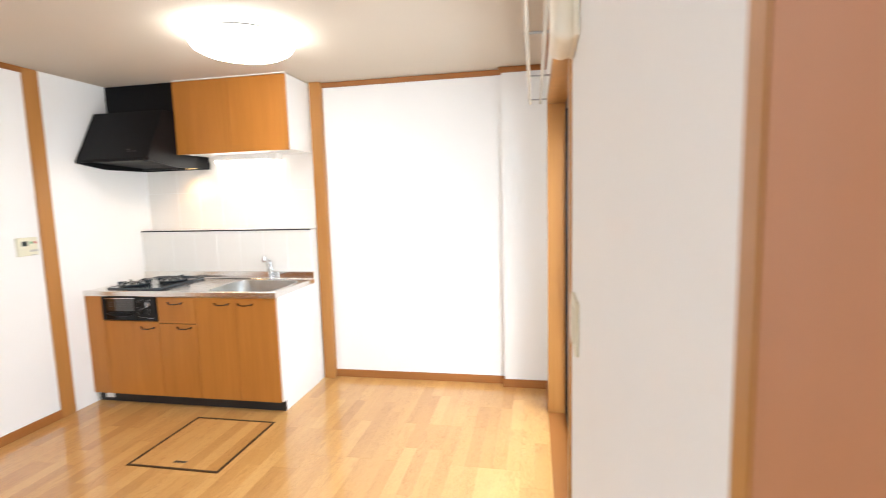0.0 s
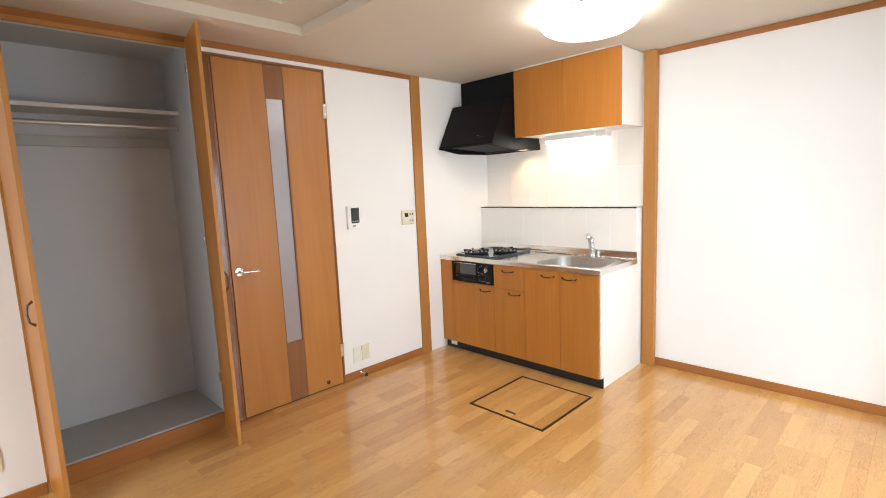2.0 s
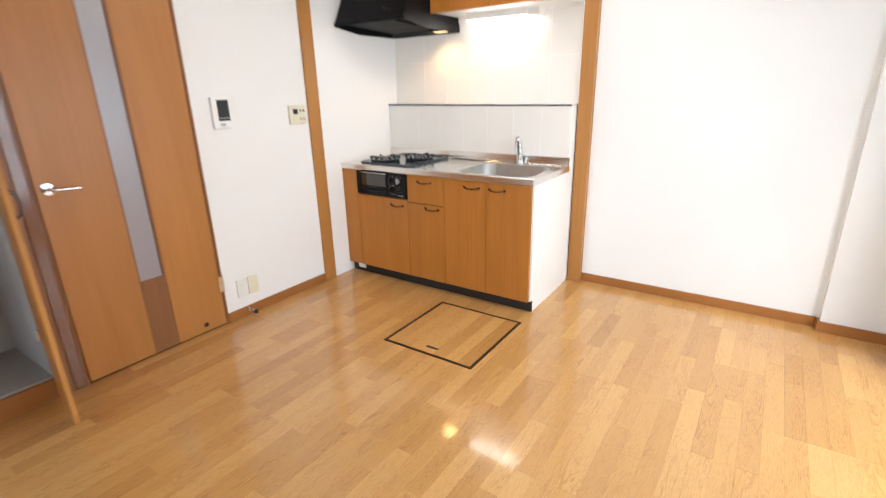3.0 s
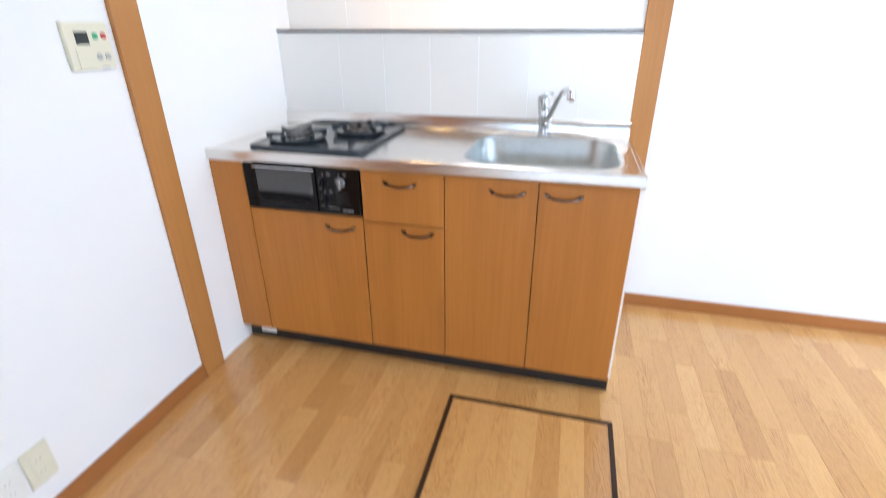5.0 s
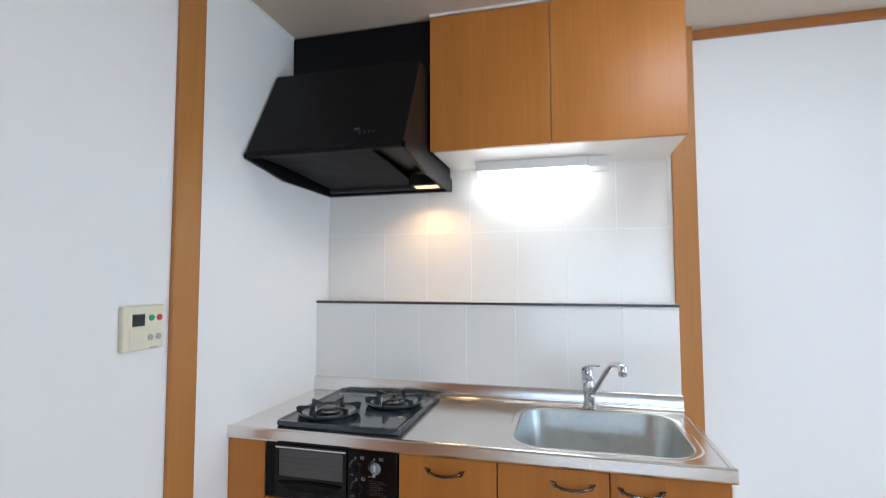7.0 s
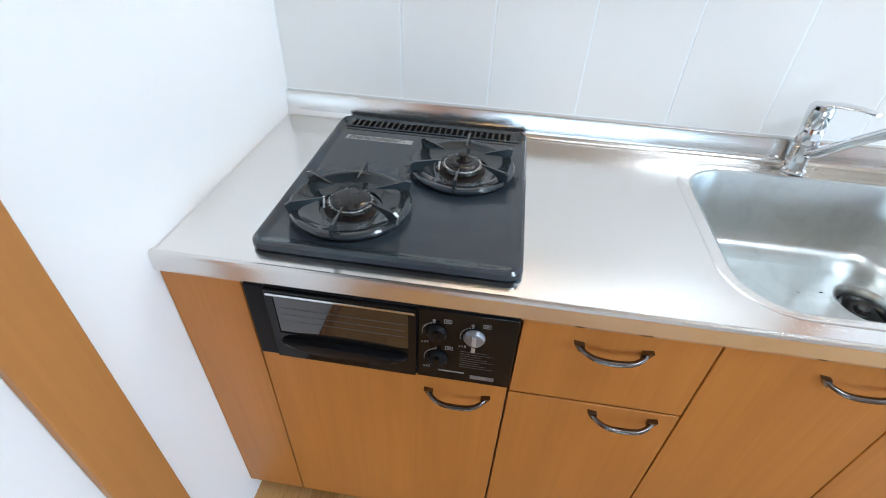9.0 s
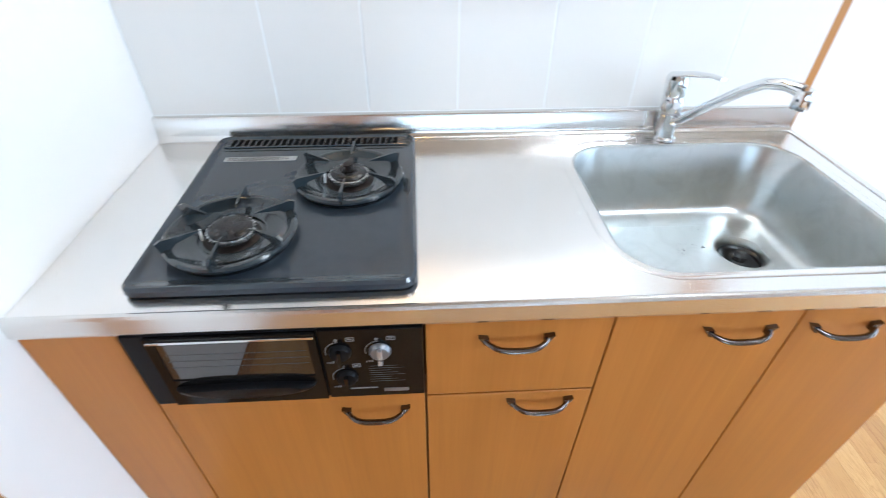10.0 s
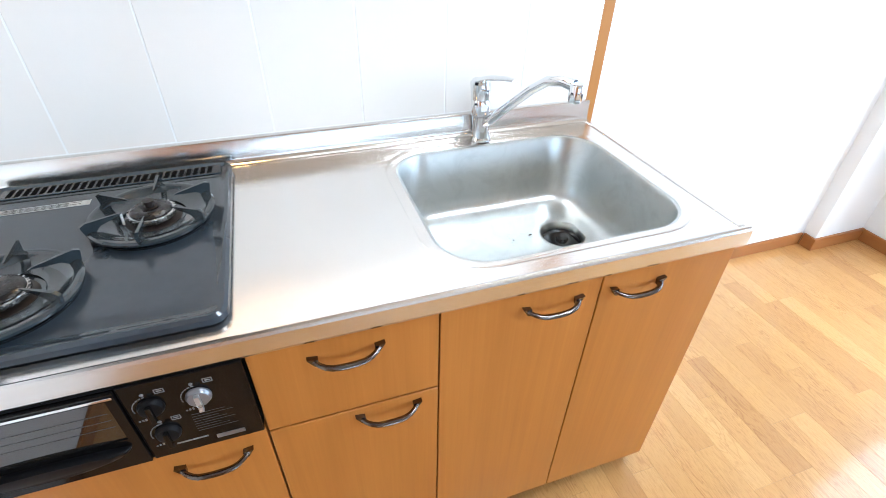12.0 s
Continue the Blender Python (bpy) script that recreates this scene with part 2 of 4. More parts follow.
def part(name, bm, mat, parent=None, label="", smooth=False):
    """One mesh object, built in the place's own metres, under its thing or part."""
    bmesh.ops.recalc_face_normals(bm, faces=bm.faces)
    off = base_of(parent)
    me = bpy.data.meshes.new(name)
    if off.length:
        bmesh.ops.translate(bm, verts=bm.verts, vec=-off)
    bm.to_mesh(me)
    bm.free()
    if smooth:
        me.polygons.foreach_set("use_smooth", [True] * len(me.polygons))
        me.set_sharp_from_angle(angle=radians(38))
    me.materials.append(mat)
    ob = new(name, me)
    ob.parent = parent
    return tagged(ob, label)


def turned(name, bm, mat, parent, m, label="", smooth=False):
    """A part built about its own origin and set at the pose m in the place."""
    ob = part(name, bm, mat, None, label, smooth)
    ob.parent = parent
    ob.matrix_local = Matrix.Translation(-base_of(parent)) @ m
    return ob


def solid(name, bm, mat, label="", category="", group="", kind="", smooth=False):
    ob = part(name, bm, mat, None, label, smooth)
    return tagged(ob, label, category, group, kind)


def add_box(bm, x0, x1, y0, y1, z0, z1):
    vs = [bm.verts.new(p) for p in ((x0, y0, z0), (x1, y0, z0), (x1, y1, z0), (x0, y1, z0), (x0, y0, z1), (x1, y0, z1), (x1, y1, z1), (x0, y1, z1))]
    for f in ((0, 3, 2, 1), (4, 5, 6, 7), (0, 1, 5, 4), (1, 2, 6, 5), (2, 3, 7, 6), (3, 0, 4, 7)):
        bm.faces.new([vs[i] for i in f])
    return vs


def box(x0, x1, y0, y1, z0, z1, r=0.0, seg=2):
    bm = bmesh.new()
    add_box(bm, x0, x1, y0, y1, z0, z1)
    if r:
        bmesh.ops.bevel(bm, geom=list(bm.edges), offset=r, segments=seg, affect="EDGES", profile=0.5)
    return bm


def boxes(*rows):
    bm = bmesh.new()
    for row in rows:
        add_box(bm, *row)
    return bm


def rrect(a0, a1, b0, b1, r, n=6):
    out = []
    for ca, cb, s in ((a1 - r, b1 - r, 0), (a0 + r, b1 - r, 90), (a0 + r, b0 + r, 180), (a1 - r, b0 + r, 270)):
        for k in range(n + 1):
            t = radians(s + 90 * k / n)
            out.append((ca + r * math.cos(t), cb + r * math.sin(t)))
    return out


def place(axis, a, b, h):
    return {"z": (a, b, h), "y": (a, h, b), "x": (h, a, b)}[axis]


def prism(outline, h0, h1, axis="z", bm=None, r=0.0):
    """An outline in the plane across axis, drawn out from h0 to h1."""
    bm = bm or bmesh.new()
    lo = [bm.verts.new(place(axis, a, b, h0)) for a, b in outline]
    hi = [bm.verts.new(place(axis, a, b, h1)) for a, b in outline]
    n = len(outline)
    bm.faces.new(lo)
    top = bm.faces.new(hi)
    for k in range(n):
        bm.faces.new((lo[k], lo[(k + 1) % n], hi[(k + 1) % n], hi[k]))
    if r:
        bmesh.ops.bevel(bm, geom=list(top.edges), offset=r, segments=3, affect="EDGES", profile=0.5)
    return bm


def loft(loops, cap0=True, cap1=True, bm=None):
    bm = bm or bmesh.new()
    rows = [[bm.verts.new(p) for p in lp] for lp in loops]
    n = len(rows[0])
    for a, b in zip(rows, rows[1:]):
        for k in range(n):
            bm.faces.new((a[k], a[(k + 1) % n], b[(k + 1) % n], b[k]))
    if cap0:
        bm.faces.new(rows[0])
    if cap1:
        bm.faces.new(rows[-1])
    return bm


def lathe(profile, c, seg=32, cap0=True, cap1=True, bm=None):
    """Rings (radius, height) about an upright axis through c."""
    return loft([[(c[0] + r * math.cos(2 * math.pi * k / seg), c[1] + r * math.sin(2 * math.pi * k / seg), c[2] + z) for k in range(seg)] for r, z in profile], cap0, cap1, bm)


def tube(pts, radii, seg=12, flat=1.0, bm=None):
    pts = [Vector(p) for p in pts]
    if not isinstance(radii, (list, tuple)):
        radii = [radii] * len(pts)
    loops, side = [], None
    for k, p in enumerate(pts):
        d = (pts[min(k + 1, len(pts) - 1)] - pts[max(k - 1, 0)]).normalized()
        if side is None:
            side = d.orthogonal().normalized() if abs(d.z) > 0.9 else d.cross(Vector((0, 0, 1))).normalized()
        side = (side - d * side.dot(d)).normalized()
        up = side.cross(d)
        loops.append([p + side * radii[k] * math.cos(2 * math.pi * j / seg) + up * radii[k] * flat * math.sin(2 * math.pi * j / seg) for j in range(seg)])
    return loft(loops, True, True, bm)


def holed(outer, inner_loops, z):
    """A flat sheet at height z with holes."""
    bm = bmesh.new()
    edges = []
    for lp in (outer, *inner_loops):
        vs = [bm.verts.new((a, b, z)) for a, b in lp]
        edges += [bm.edges.new((vs[k], vs[(k + 1) % len(vs)])) for k in range(len(vs))]
    bmesh.ops.triangle_fill(bm, use_beauty=True, use_dissolve=False, edges=edges)
    return bm


def circle(cx, cy, r, n=28):
    return [(cx + r * math.cos(2 * math.pi * k / n), cy + r * math.sin(2 * math.pi * k / n)) for k in range(n)]


def wall_cells(axis, h0, h1, a0, a1, z0, z1, openings):
    """A wall with openings through it; a runs along the wall, h across it."""
    cuts_a = sorted({a0, a1, *(v for o in openings for v in o[:2])})
    cuts_z = sorted({z0, z1, *(v for o in openings for v in o[2:])})
    bm = bmesh.new()
    for p, q in zip(cuts_a, cuts_a[1:]):
        for s, t in zip(cuts_z, cuts_z[1:]):
            ca, cz = (p + q) / 2, (s + t) / 2
            if any(o[0] < ca < o[1] and o[2] < cz < o[3] for o in openings):
                continue
            if axis == "x":
                add_box(bm, h0, h1, p, q, s, t)
            else:
                add_box(bm, p, q, h0, h1, s, t)
    bmesh.ops.remove_doubles(bm, verts=bm.verts, dist=0.0001)
    bm.verts.index_update()
    seen = {}
    for f in bm.faces:
        seen.setdefault(frozenset(v.index for v in f.verts), []).append(f)
    bmesh.ops.delete(bm, geom=[f for g in seen.values() if len(g) > 1 for f in g], context="FACES_ONLY")
    return bm


# ---- structure ----
CEIL = 2.378
XE, YN, YC, YS = 3.355, 0.962, 0.900, -4.30   # east wall, north wall, column front, south wall

solid("wall_west", wall_cells("x", -0.12, 0.0, YS, 1.09, -0.05, CEIL + 0.15, [(-1.635, -0.84, -0.05, 2.315), (-2.60, -1.735, 0.10, 2.34)]), WALLPAPER, "white papered wall with a door and a closet", kind="structure")
solid("wall_north", boxes((0.0, XE, YN, YN + 0.12, -0.05, CEIL + 0.15), (3.035, XE, YC, YN, -0.05, CEIL + 0.15)), WALLPAPER, "white papered wall with a shallow corner pier", kind="structure")
solid("wall_east", wall_cells("x", XE, XE + 0.20, YS, 1.09, -0.05, CEIL + 0.15, [(-1.50, 0.51, 0.0, 2.055), (-3.28, -2.495, 0.0, 2.06)]), WALLPAPER, "white papered wall with a wide window opening", kind="structure")
solid("wall_south", wall_cells("y", YS - 0.15, YS, -0.12, XE + 0.20, -0.05, CEIL + 0.15, [(0.5, 2.9, 0.0, 2.05)]), WALLPAPER, "white papered wall with a wide window", kind="structure")

# ceiling with a two-step raised tray
cb = boxes((-0.12, 0.42, YS, 1.09, CEIL, CEIL + 0.15), (2.95, XE, YS, 1.09, CEIL, CEIL + 0.15), (0.42, 2.95, -1.22, 1.09, CEIL, CEIL + 0.15), (0.42, 2.95, YS, -3.95, CEIL, CEIL + 0.15),
           (0.42, 0.66, -3.95, -1.22, CEIL + 0.055, CEIL + 0.15), (2.71, 2.95, -3.95, -1.22, CEIL + 0.055, CEIL + 0.15), (0.66, 2.71, -1.46, -1.22, CEIL + 0.055, CEIL + 0.15), (0.66, 2.71, -3.95, -3.71, CEIL + 0.055, CEIL + 0.15),
           (0.66, 2.71, -3.71, -1.46, CEIL + 0.10, CEIL + 0.15))
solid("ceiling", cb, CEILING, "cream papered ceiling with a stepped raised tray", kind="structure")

solid("ground", box(-40, 40, -40, 40, -0.62, -0.60), plain("grey_ground", (0.22, 0.22, 0.21), 0.9, scale=2), "grey ground outside the windows", kind="structure")

# left kitchen panel, right-hand trims, crown and skirting
solid("kitchen_side_panel", boxes((0.0, 0.004, 0.070, 0.93, 0.0, CEIL)), PANEL, "glossy white kitchen wall panel", kind="structure")
solid("trim_1", box(0.0, 0.016, -0.032, 0.070, 0.0, CEIL, 0.003), TRIM, "stained wood upright trim on the wall", kind="structure")
solid("trim_2", box(1.546, 1.636, 0.908, YN, 0.0, CEIL, 0.003), TRIM, "stained wood upright trim beside the kitchen", kind="structure")
solid("crown_1", box(0.0, 0.018, YS, -0.032, 2.342, CEIL, 0.003), TRIM_Y, "stained wood crown moulding", kind="structure")
solid("crown_2", box(1.636, 3.035, YN - 0.018, YN, 2.338, CEIL - 0.002, 0.003), TRIM_X, "stained wood crown moulding", kind="structure")
solid("crown_3", box(3.017, XE, YC - 0.018, YC, 2.338, CEIL - 0.002, 0.003), TRIM_X, "stained wood crown moulding on the pier", kind="structure")
solid("crown_4", box(XE - 0.018, XE, YS, YC - 0.018, 2.338, CEIL - 0.002, 0.003), TRIM_Y, "stained wood crown moulding", kind="structure")
solid("baseboard_1", box(0.0, 0.012, -0.838, -0.032, 0.0, 0.062, 0.003), TRIM_Y, "stained wood skirting board", kind="structure")
solid("baseboard_2", box(1.636, 3.023, YN - 0.012, YN, 0.0, 0.062, 0.003), TRIM_X, "stained wood skirting board", kind="structure")
solid("baseboard_3", boxes((3.023, XE, YC - 0.012, YC, 0.0, 0.062), (3.023, 3.035, YC, YN - 0.012, 0.0, 0.062)), TRIM_X, "stained wood skirting round the pier", kind="structure")
solid("baseboard_4", box(XE - 0.012, XE, 0.531, YC - 0.012, 0.0, 0.062, 0.003), TRIM_Y, "stained wood skirting board", kind="structure")
solid("baseboard_5", box(XE - 0.012, XE, -2.477, -1.521, 0.0, 0.062, 0.003), TRIM_Y, "stained wood skirting board", kind="structure")
solid("baseboard_6", box(0.0, 0.012, YS, -2.627, 0.0, 0.062, 0.003), TRIM_Y, "stained wood skirting board", kind="structure")
solid("cove_strip", boxes((0.004, 0.010, 0.070, 0.59, CEIL - 0.006, CEIL), (0.62, 1.54, 0.556, 0.562, CEIL - 0.008, CEIL)), LAMINATE, "thin white edging under the ceiling", kind="structure")

# lower tiled wall is thicker and carries a dark ledge
solid("tile_backing_low", box(0.004, 1.537, 0.8205, YN, 0.0, 1.236), GROUT, "pale grout behind the low wall tiles", kind="structure")
solid("tile_backing_high", box(0.004, 1.546, 0.9300, YN, 1.236, CEIL), GROUT, "pale grout behind the high wall tiles", kind="structure")
ledge = thing("wall_ledge", (0.77, 0.87, 1.236), "narrow dark-edged ledge above the low tiles", "ledge", kind="structure")
part("ledge_top", box(0.005, 1.538, 0.8175, 0.930, 1.236, 1.247, 0.002), plain("pale_ledge", (0.66, 0.65, 0.63), 0.3), ledge)
part("edge_strip", box(0.005, 1.539, 0.811, 0.8175, 1.2375, 1.2480, 0.002), plain("dark_edge", (0.03, 0.028, 0.03), 0.3), ledge, "dark edge strip")


# ---- openings: doors and windows ----
def room_door():
    d = thing("door_1", (0, -1.24, 0), "closed orange-brown wooden door with a narrow frosted glass strip", "door", kind="structure")
    f = part("door_frame", boxes((-0.10, 0.008, -1.7115, -1.612, 0, 2.315), (-0.10, 0.008, -0.852, -0.838, 0, 2.315), (-0.10, 0.008, -1.612, -0.852, 2.300, 2.315)), DOOR_DARK, d, "dark stained frame")
    y0, y1 = -1.606, -0.855
    part("jamb_strip", box(0.008, 0.0125, -1.674, -1.6245, 0.002, 2.300, 0.004), GLOSS_TRIM, f, "glossy lacquered jamb strip")
    part("left_stile", box(-0.030, 0.006, y0, -1.287, 0.008, 2.296, 0.0015), DOOR_WOOD, d)
    part("right_stile", box(-0.030, 0.006, -1.152, y1, 0.008, 2.296, 0.0015), DOOR_WOOD, d)
    part("inlay", boxes((-0.028, 0.003, -1.287, -1.152, 0.008, 0.430), (-0.028, 0.003, -1.287, -1.152, 2.080, 2.296), (-0.028, 0.003, -1.287, -1.278, 0.430, 2.080), (-0.028, 0.003, -1.161, -1.152, 0.430, 2.080)), DOOR_DARK, d, "dark inlaid strip")
    part("glass_strip", box(-0.016, -0.006, -1.279, -1.160, 0.428, 2.082), FROSTED, d, "frosted grey glass strip")
    h = turned("door_handle", lathe([(0.022, 0), (0.026, 0.002), (0.026, 0.006), (0.010, 0.008), (0.010, 0.045)], (0, 0, 0), 24), CHROME, d, pose(0.006, -1.560, 0.978, 0, 90, 0), "chrome lever handle", True)
    lv = tube([(0.048, -1.566, 0.978), (0.052, -1.55, 0.978), (0.053, -1.50, 0.975), (0.050, -1.445, 0.970)], [0.009, 0.010, 0.009, 0.007], 12, 0.8)
    part("lever", lv, CHROME, d, "chrome lever", True)
    for z in (0.266, 2.028):
        part("hinge", boxes((0.004, 0.012, -0.868, -0.836, z - 0.05, z + 0.05)), CHROME, d, "steel hinge")
    turned("stop_plate", lathe([(0.014, 0), (0.014, 0.004), (0.009, 0.006)], (0, 0, 0), 16), DARK_CHROME, d, pose(0.006, -0.985, 0.052, 0, 90, 0))
    return d


room_door()
solid("hall_wall", box(-0.9, -0.85, -2.0, -0.5, -0.05, 2.5), WALLPAPER, "plain wall behind the door", kind="structure")


def side_door():
    d = thing("door_2", (XE + 0.02, -2.88, 0), "plain pinkish-brown wooden door in a thin stained frame", "door", kind="structure")
    part("door_frame", boxes((XE - 0.003, XE + 0.12, -2.495, -2.478, 0, 2.078), (XE - 0.003, XE + 0.12, -3.30, -3.28, 0, 2.078), (XE - 0.003, XE + 0.12, -3.28, -2.495, 2.06, 2.078)), TRIM, d, "thin stained wood frame")
    part("door_leaf", box(XE - 0.002, XE + 0.034, -3.279, -2.4955, 0.006, 2.058, 0.0005, 1), wood("pink_brown_veneer", (0.52, 0.245, 0.13), (0.42, 0.18, 0.09), "z", 0.5, 0.25, fine=120), d)
    return d


side_door()


def sliding_window(name, label, along, a0, a1, h, z0, z1, sash_w):
    """A two-sash aluminium window; along 'y' stands in the east wall, 'x' in the south wall."""
    def b(p, q, u, v, s, t, r=0.002):
        return box(p, q, u, v, s, t, r) if along == "y" else box(u, v, p, q, s, t, r)
    mid = (a0 + a1) / 2
    w = thing(name, (h, mid, z0) if along == "y" else (mid, h, z0), label, "window", kind="structure")
    part("window_frame", b(h - 0.035, h + 0.045, a0, a0 + 0.035, z0, z1), ALU_DARK, w)
    part("window_frame", b(h - 0.035, h + 0.045, a1 - 0.035, a1, z0, z1), ALU_DARK, w)
    part("window_frame", b(h - 0.035, h + 0.045, a0 + 0.035, a1 - 0.035, z1 - 0.04, z1), ALU_DARK, w)
    part("window_sill", b(h - 0.035, h + 0.045, a0 + 0.035, a1 - 0.035, z0, z0 + 0.035), ALU_DARK, w)
    for k, (p, q) in enumerate(((a0 + 0.037, mid + 0.03), (mid - 0.03, a1 - 0.037))):
        d0 = h - 0.025 if k == 0 else h + 0.008
        s = part("sash", b(d0, d0 + 0.026, p, p + sash_w, z0 + 0.037, z1 - 0.042), ALU_DARK, w, "dark aluminium sash")
        part("stile", b(d0, d0 + 0.026, q - sash_w, q, z0 + 0.037, z1 - 0.042), ALU_DARK, s)
        part("rail", b(d0, d0 + 0.026, p + sash_w, q - sash_w, z1 - 0.10, z1 - 0.042), ALU_DARK, s)
        part("rail", b(d0, d0 + 0.026, p + sash_w, q - sash_w, z0 + 0.037, z0 + 0.12), ALU_DARK, s)
        part("rail", b(d0, d0 + 0.026, p + sash_w, q - sash_w, 0.925, 0.985), ALU_DARK, s)
        for u, v in ((z0 + 0.12, 0.925), (0.985, z1 - 0.10)):
            g = part("pane", b(d0 + 0.010, d0 + 0.015, p + sash_w, q - sash_w, u, v, 0), PANE, s, "frosted pane")
            g.visible_shadow = False
    return w


east = sliding_window("window_1", "dark aluminium sliding window down to the floor", "y", -1.475, 0.485, 3.495, 0.0, 2.03, 0.05)
sliding_window("window_2", "wide dark aluminium sliding window", "x", 0.5, 2.9, -4.37, 0.0, 2.05, 0.05)
part("window_lining", boxes((XE - 0.006, XE + 0.20, 0.485, 0.530, 0, 2.075), (XE - 0.006, XE + 0.20, -1.520, -1.475, 0, 2.075), (XE - 0.006, XE + 0.20, -1.475, 0.485, 2.03, 2.075)), TRIM, east, "stained wood window lining")
lock = part("crescent_lock", box(3.450, 3.470, -0.541, -0.519, 0.71, 0.785, 0.006), CREAM, east, "cream crescent lock")
part("lock_lever", tube([(3.450, -0.53, 0.74), (3.432, -0.53, 0.755), (3.428, -0.53, 0.785)], 0.006, 10), CREAM, lock, "", True)


solid("window_threshold", box(XE - 0.004, 3.462, -1.474, 0.484, -0.012, 0.004, 0.002), TRIM_Y, "stained wood window threshold", kind="structure")

# ---- closet ----
solid("closet_wall_back", box(-0.56, -0.50, -2.66, -1.67, 0.0, 2.45), GREY_LINING, "grey lined closet back", kind="structure")
solid("closet_wall_side", box(-0.50, -0.12, -1.740, -1.69, 0.0, 2.45), GREY_LINING, "grey lined closet side", kind="structure")
solid("closet_wall_side_far", box(-0.50, -0.12, -2.65, -2.595, 0.0, 2.45), GREY_LINING, "grey lined closet side", kind="structure")
solid("closet_ceiling", box(-0.50, -0.12, -2.595, -1.740, 2.345, 2.45), GREY_LINING, "grey lined closet top", kind="structure")
solid("closet_floor", box(-0.50, -0.004, -2.595, -1.740, 0.085, 0.115), GREY_BOARD, "grey raised closet floor", kind="structure")
solid("closet_jamb", boxes((-0.12, -0.002, -1.7405, -1.734, 0.115, 2.34), (-0.12, -0.002, -2.601, -2.5945, 0.115, 2.34)), GREY_LINING, "grey closet jambs", kind="structure")
solid("closet_sill", box(-0.003, 0.014, -2.625, -1.712, 0.0, 0.105, 0.003), TRIM_Y, "stained wood closet sill", kind="structure")
solid("closet_casing", boxes((-0.004, 0.016, -1.738, -1.712, 0.105, 2.342), (-0.004, 0.016, -2.626, -2.598, 0.105, 2.342), (-0.004, 0.016, -2.598, -1.738, 2.318, 2.342)), TRIM, "stained wood closet casing", kind="structure")
sh = thing("closet_shelf", (-0.37, -2.13, 1.985), "pale grey closet shelf with a front edge", "shelf")
part("board", box(-0.50, -0.235, -2.5945, -1.7405, 1.972, 1.990, 0.002), GREY_BOARD, sh)
part("front_edge", box(-0.235, -0.229, -2.5945, -1.7405, 1.970, 1.992, 0.001), plain("pale_edge", (0.55, 0.55, 0.53), 0.4), sh, "pale edge strip")
part("cleat", box(-0.50, -0.485, -2.5945, -1.7405, 1.79, 1.85, 0.002), GREY_BOARD, sh)
rod = thing("clothes_rail", (-0.27, -2.13, 1.90), "grey metal clothes rail under the shelf", "rail")
part("rod", tube([(-0.27, -2.5935, 1.895), (-0.27, -1.7415, 1.895)], 0.0125, 14), plain("satin_metal", (0.55, 0.55, 0.54), 0.3, 1.0), rod, "", True)
for y, s in ((-2.5935, 1), (-1.7415, -1)):
    part("socket", box(-0.288, -0.252, min(y, y + s * 0.012), max(y, y + s * 0.012), 1.877, 1.913, 0.004), GREY_PLASTIC, rod)


def closet_door(y_hinge, y_tip, length, handle_side, label):
    """A panel hinged on the casing and swung out into the room."""
    d = thing("closet_door", (0.018, y_hinge, 0.10), label, "closet door", "closet doors")
    ang = math.atan2(y_tip - y_hinge, length)
    m = Matrix.Rotation(ang, 4, "Z")
    def rot(bm):
        bmesh.ops.transform(bm, matrix=Matrix.Translation((0.018, y_hinge, 0)) @ m, verts=bm.verts)
        return bm
    part("panel", rot(box(0.002, length, -0.010, 0.010, 0.030, 2.362, 0.002)), VENEER, d)
    part("edge_band", rot(box(length, length + 0.002, -0.0095, 0.0095, 0.031, 2.361)), TRIM, d, "darker edge band")
    s = handle_side
    pts = [(length - 0.045, s * 0.010, 0.93), (length - 0.045, s * 0.030, 0.945), (length - 0.045, s * 0.036, 0.985), (length - 0.045, s * 0.030, 1.025), (length - 0.045, s * 0.010, 1.04)]
    part("handle", rot(tube(pts, [0.007, 0.005, 0.005, 0.005, 0.007], 10)), DARK_CHROME, d, "dark curved handle", True)
    for z in (0.35, 1.20, 2.20):
        part("hinge", rot(box(0.004, 0.040, -s * 0.016 - 0.006, -s * 0.016 + 0.006, z - 0.025, z + 0.025, 0.002)), STEEL_BRIGHT, d, "steel hinge")
    return d


closet_door(-1.735, -1.790, 0.345, 1, "open orange-brown closet door seen edge on")
closet_door(-2.606, -2.578, 0.345, -1, "open orange-brown closet door with a dark curved handle")


# ---- kitchen unit ----
FY = 0.236   # face of the cabinet fronts


def pull(parent, xc, z, w=0.124):
    """A bowed dark chrome handle with pointed flat feet."""
    h, n = w / 2, 12
    pts, rad = [], []
    for k in range(n + 1):
        t = -1 + 2 * k / n
        pts.append((xc + h * 0.86 * t, FY - 0.004 - 0.021 * (1 - t ** 4), z - 0.003 - 0.007 * (1 - t * t)))
        rad.append(0.0042 + 0.0016 * (1 - t * t))
    ob = part("handle", tube(pts, rad, 10, 0.75), DARK_CHROME, parent, "dark chrome bow handle", True)
    for s in (-1, 1):
        foot = prism([(xc + s * h, z + 0.004), (xc + s * h * 0.72, z + 0.001), (xc + s * h * 0.74, z - 0.014), (xc + s * h * 0.84, z - 0.012)], FY - 0.009, FY, "y")
        part("foot", foot, DARK_CHROME, ob)
    return ob


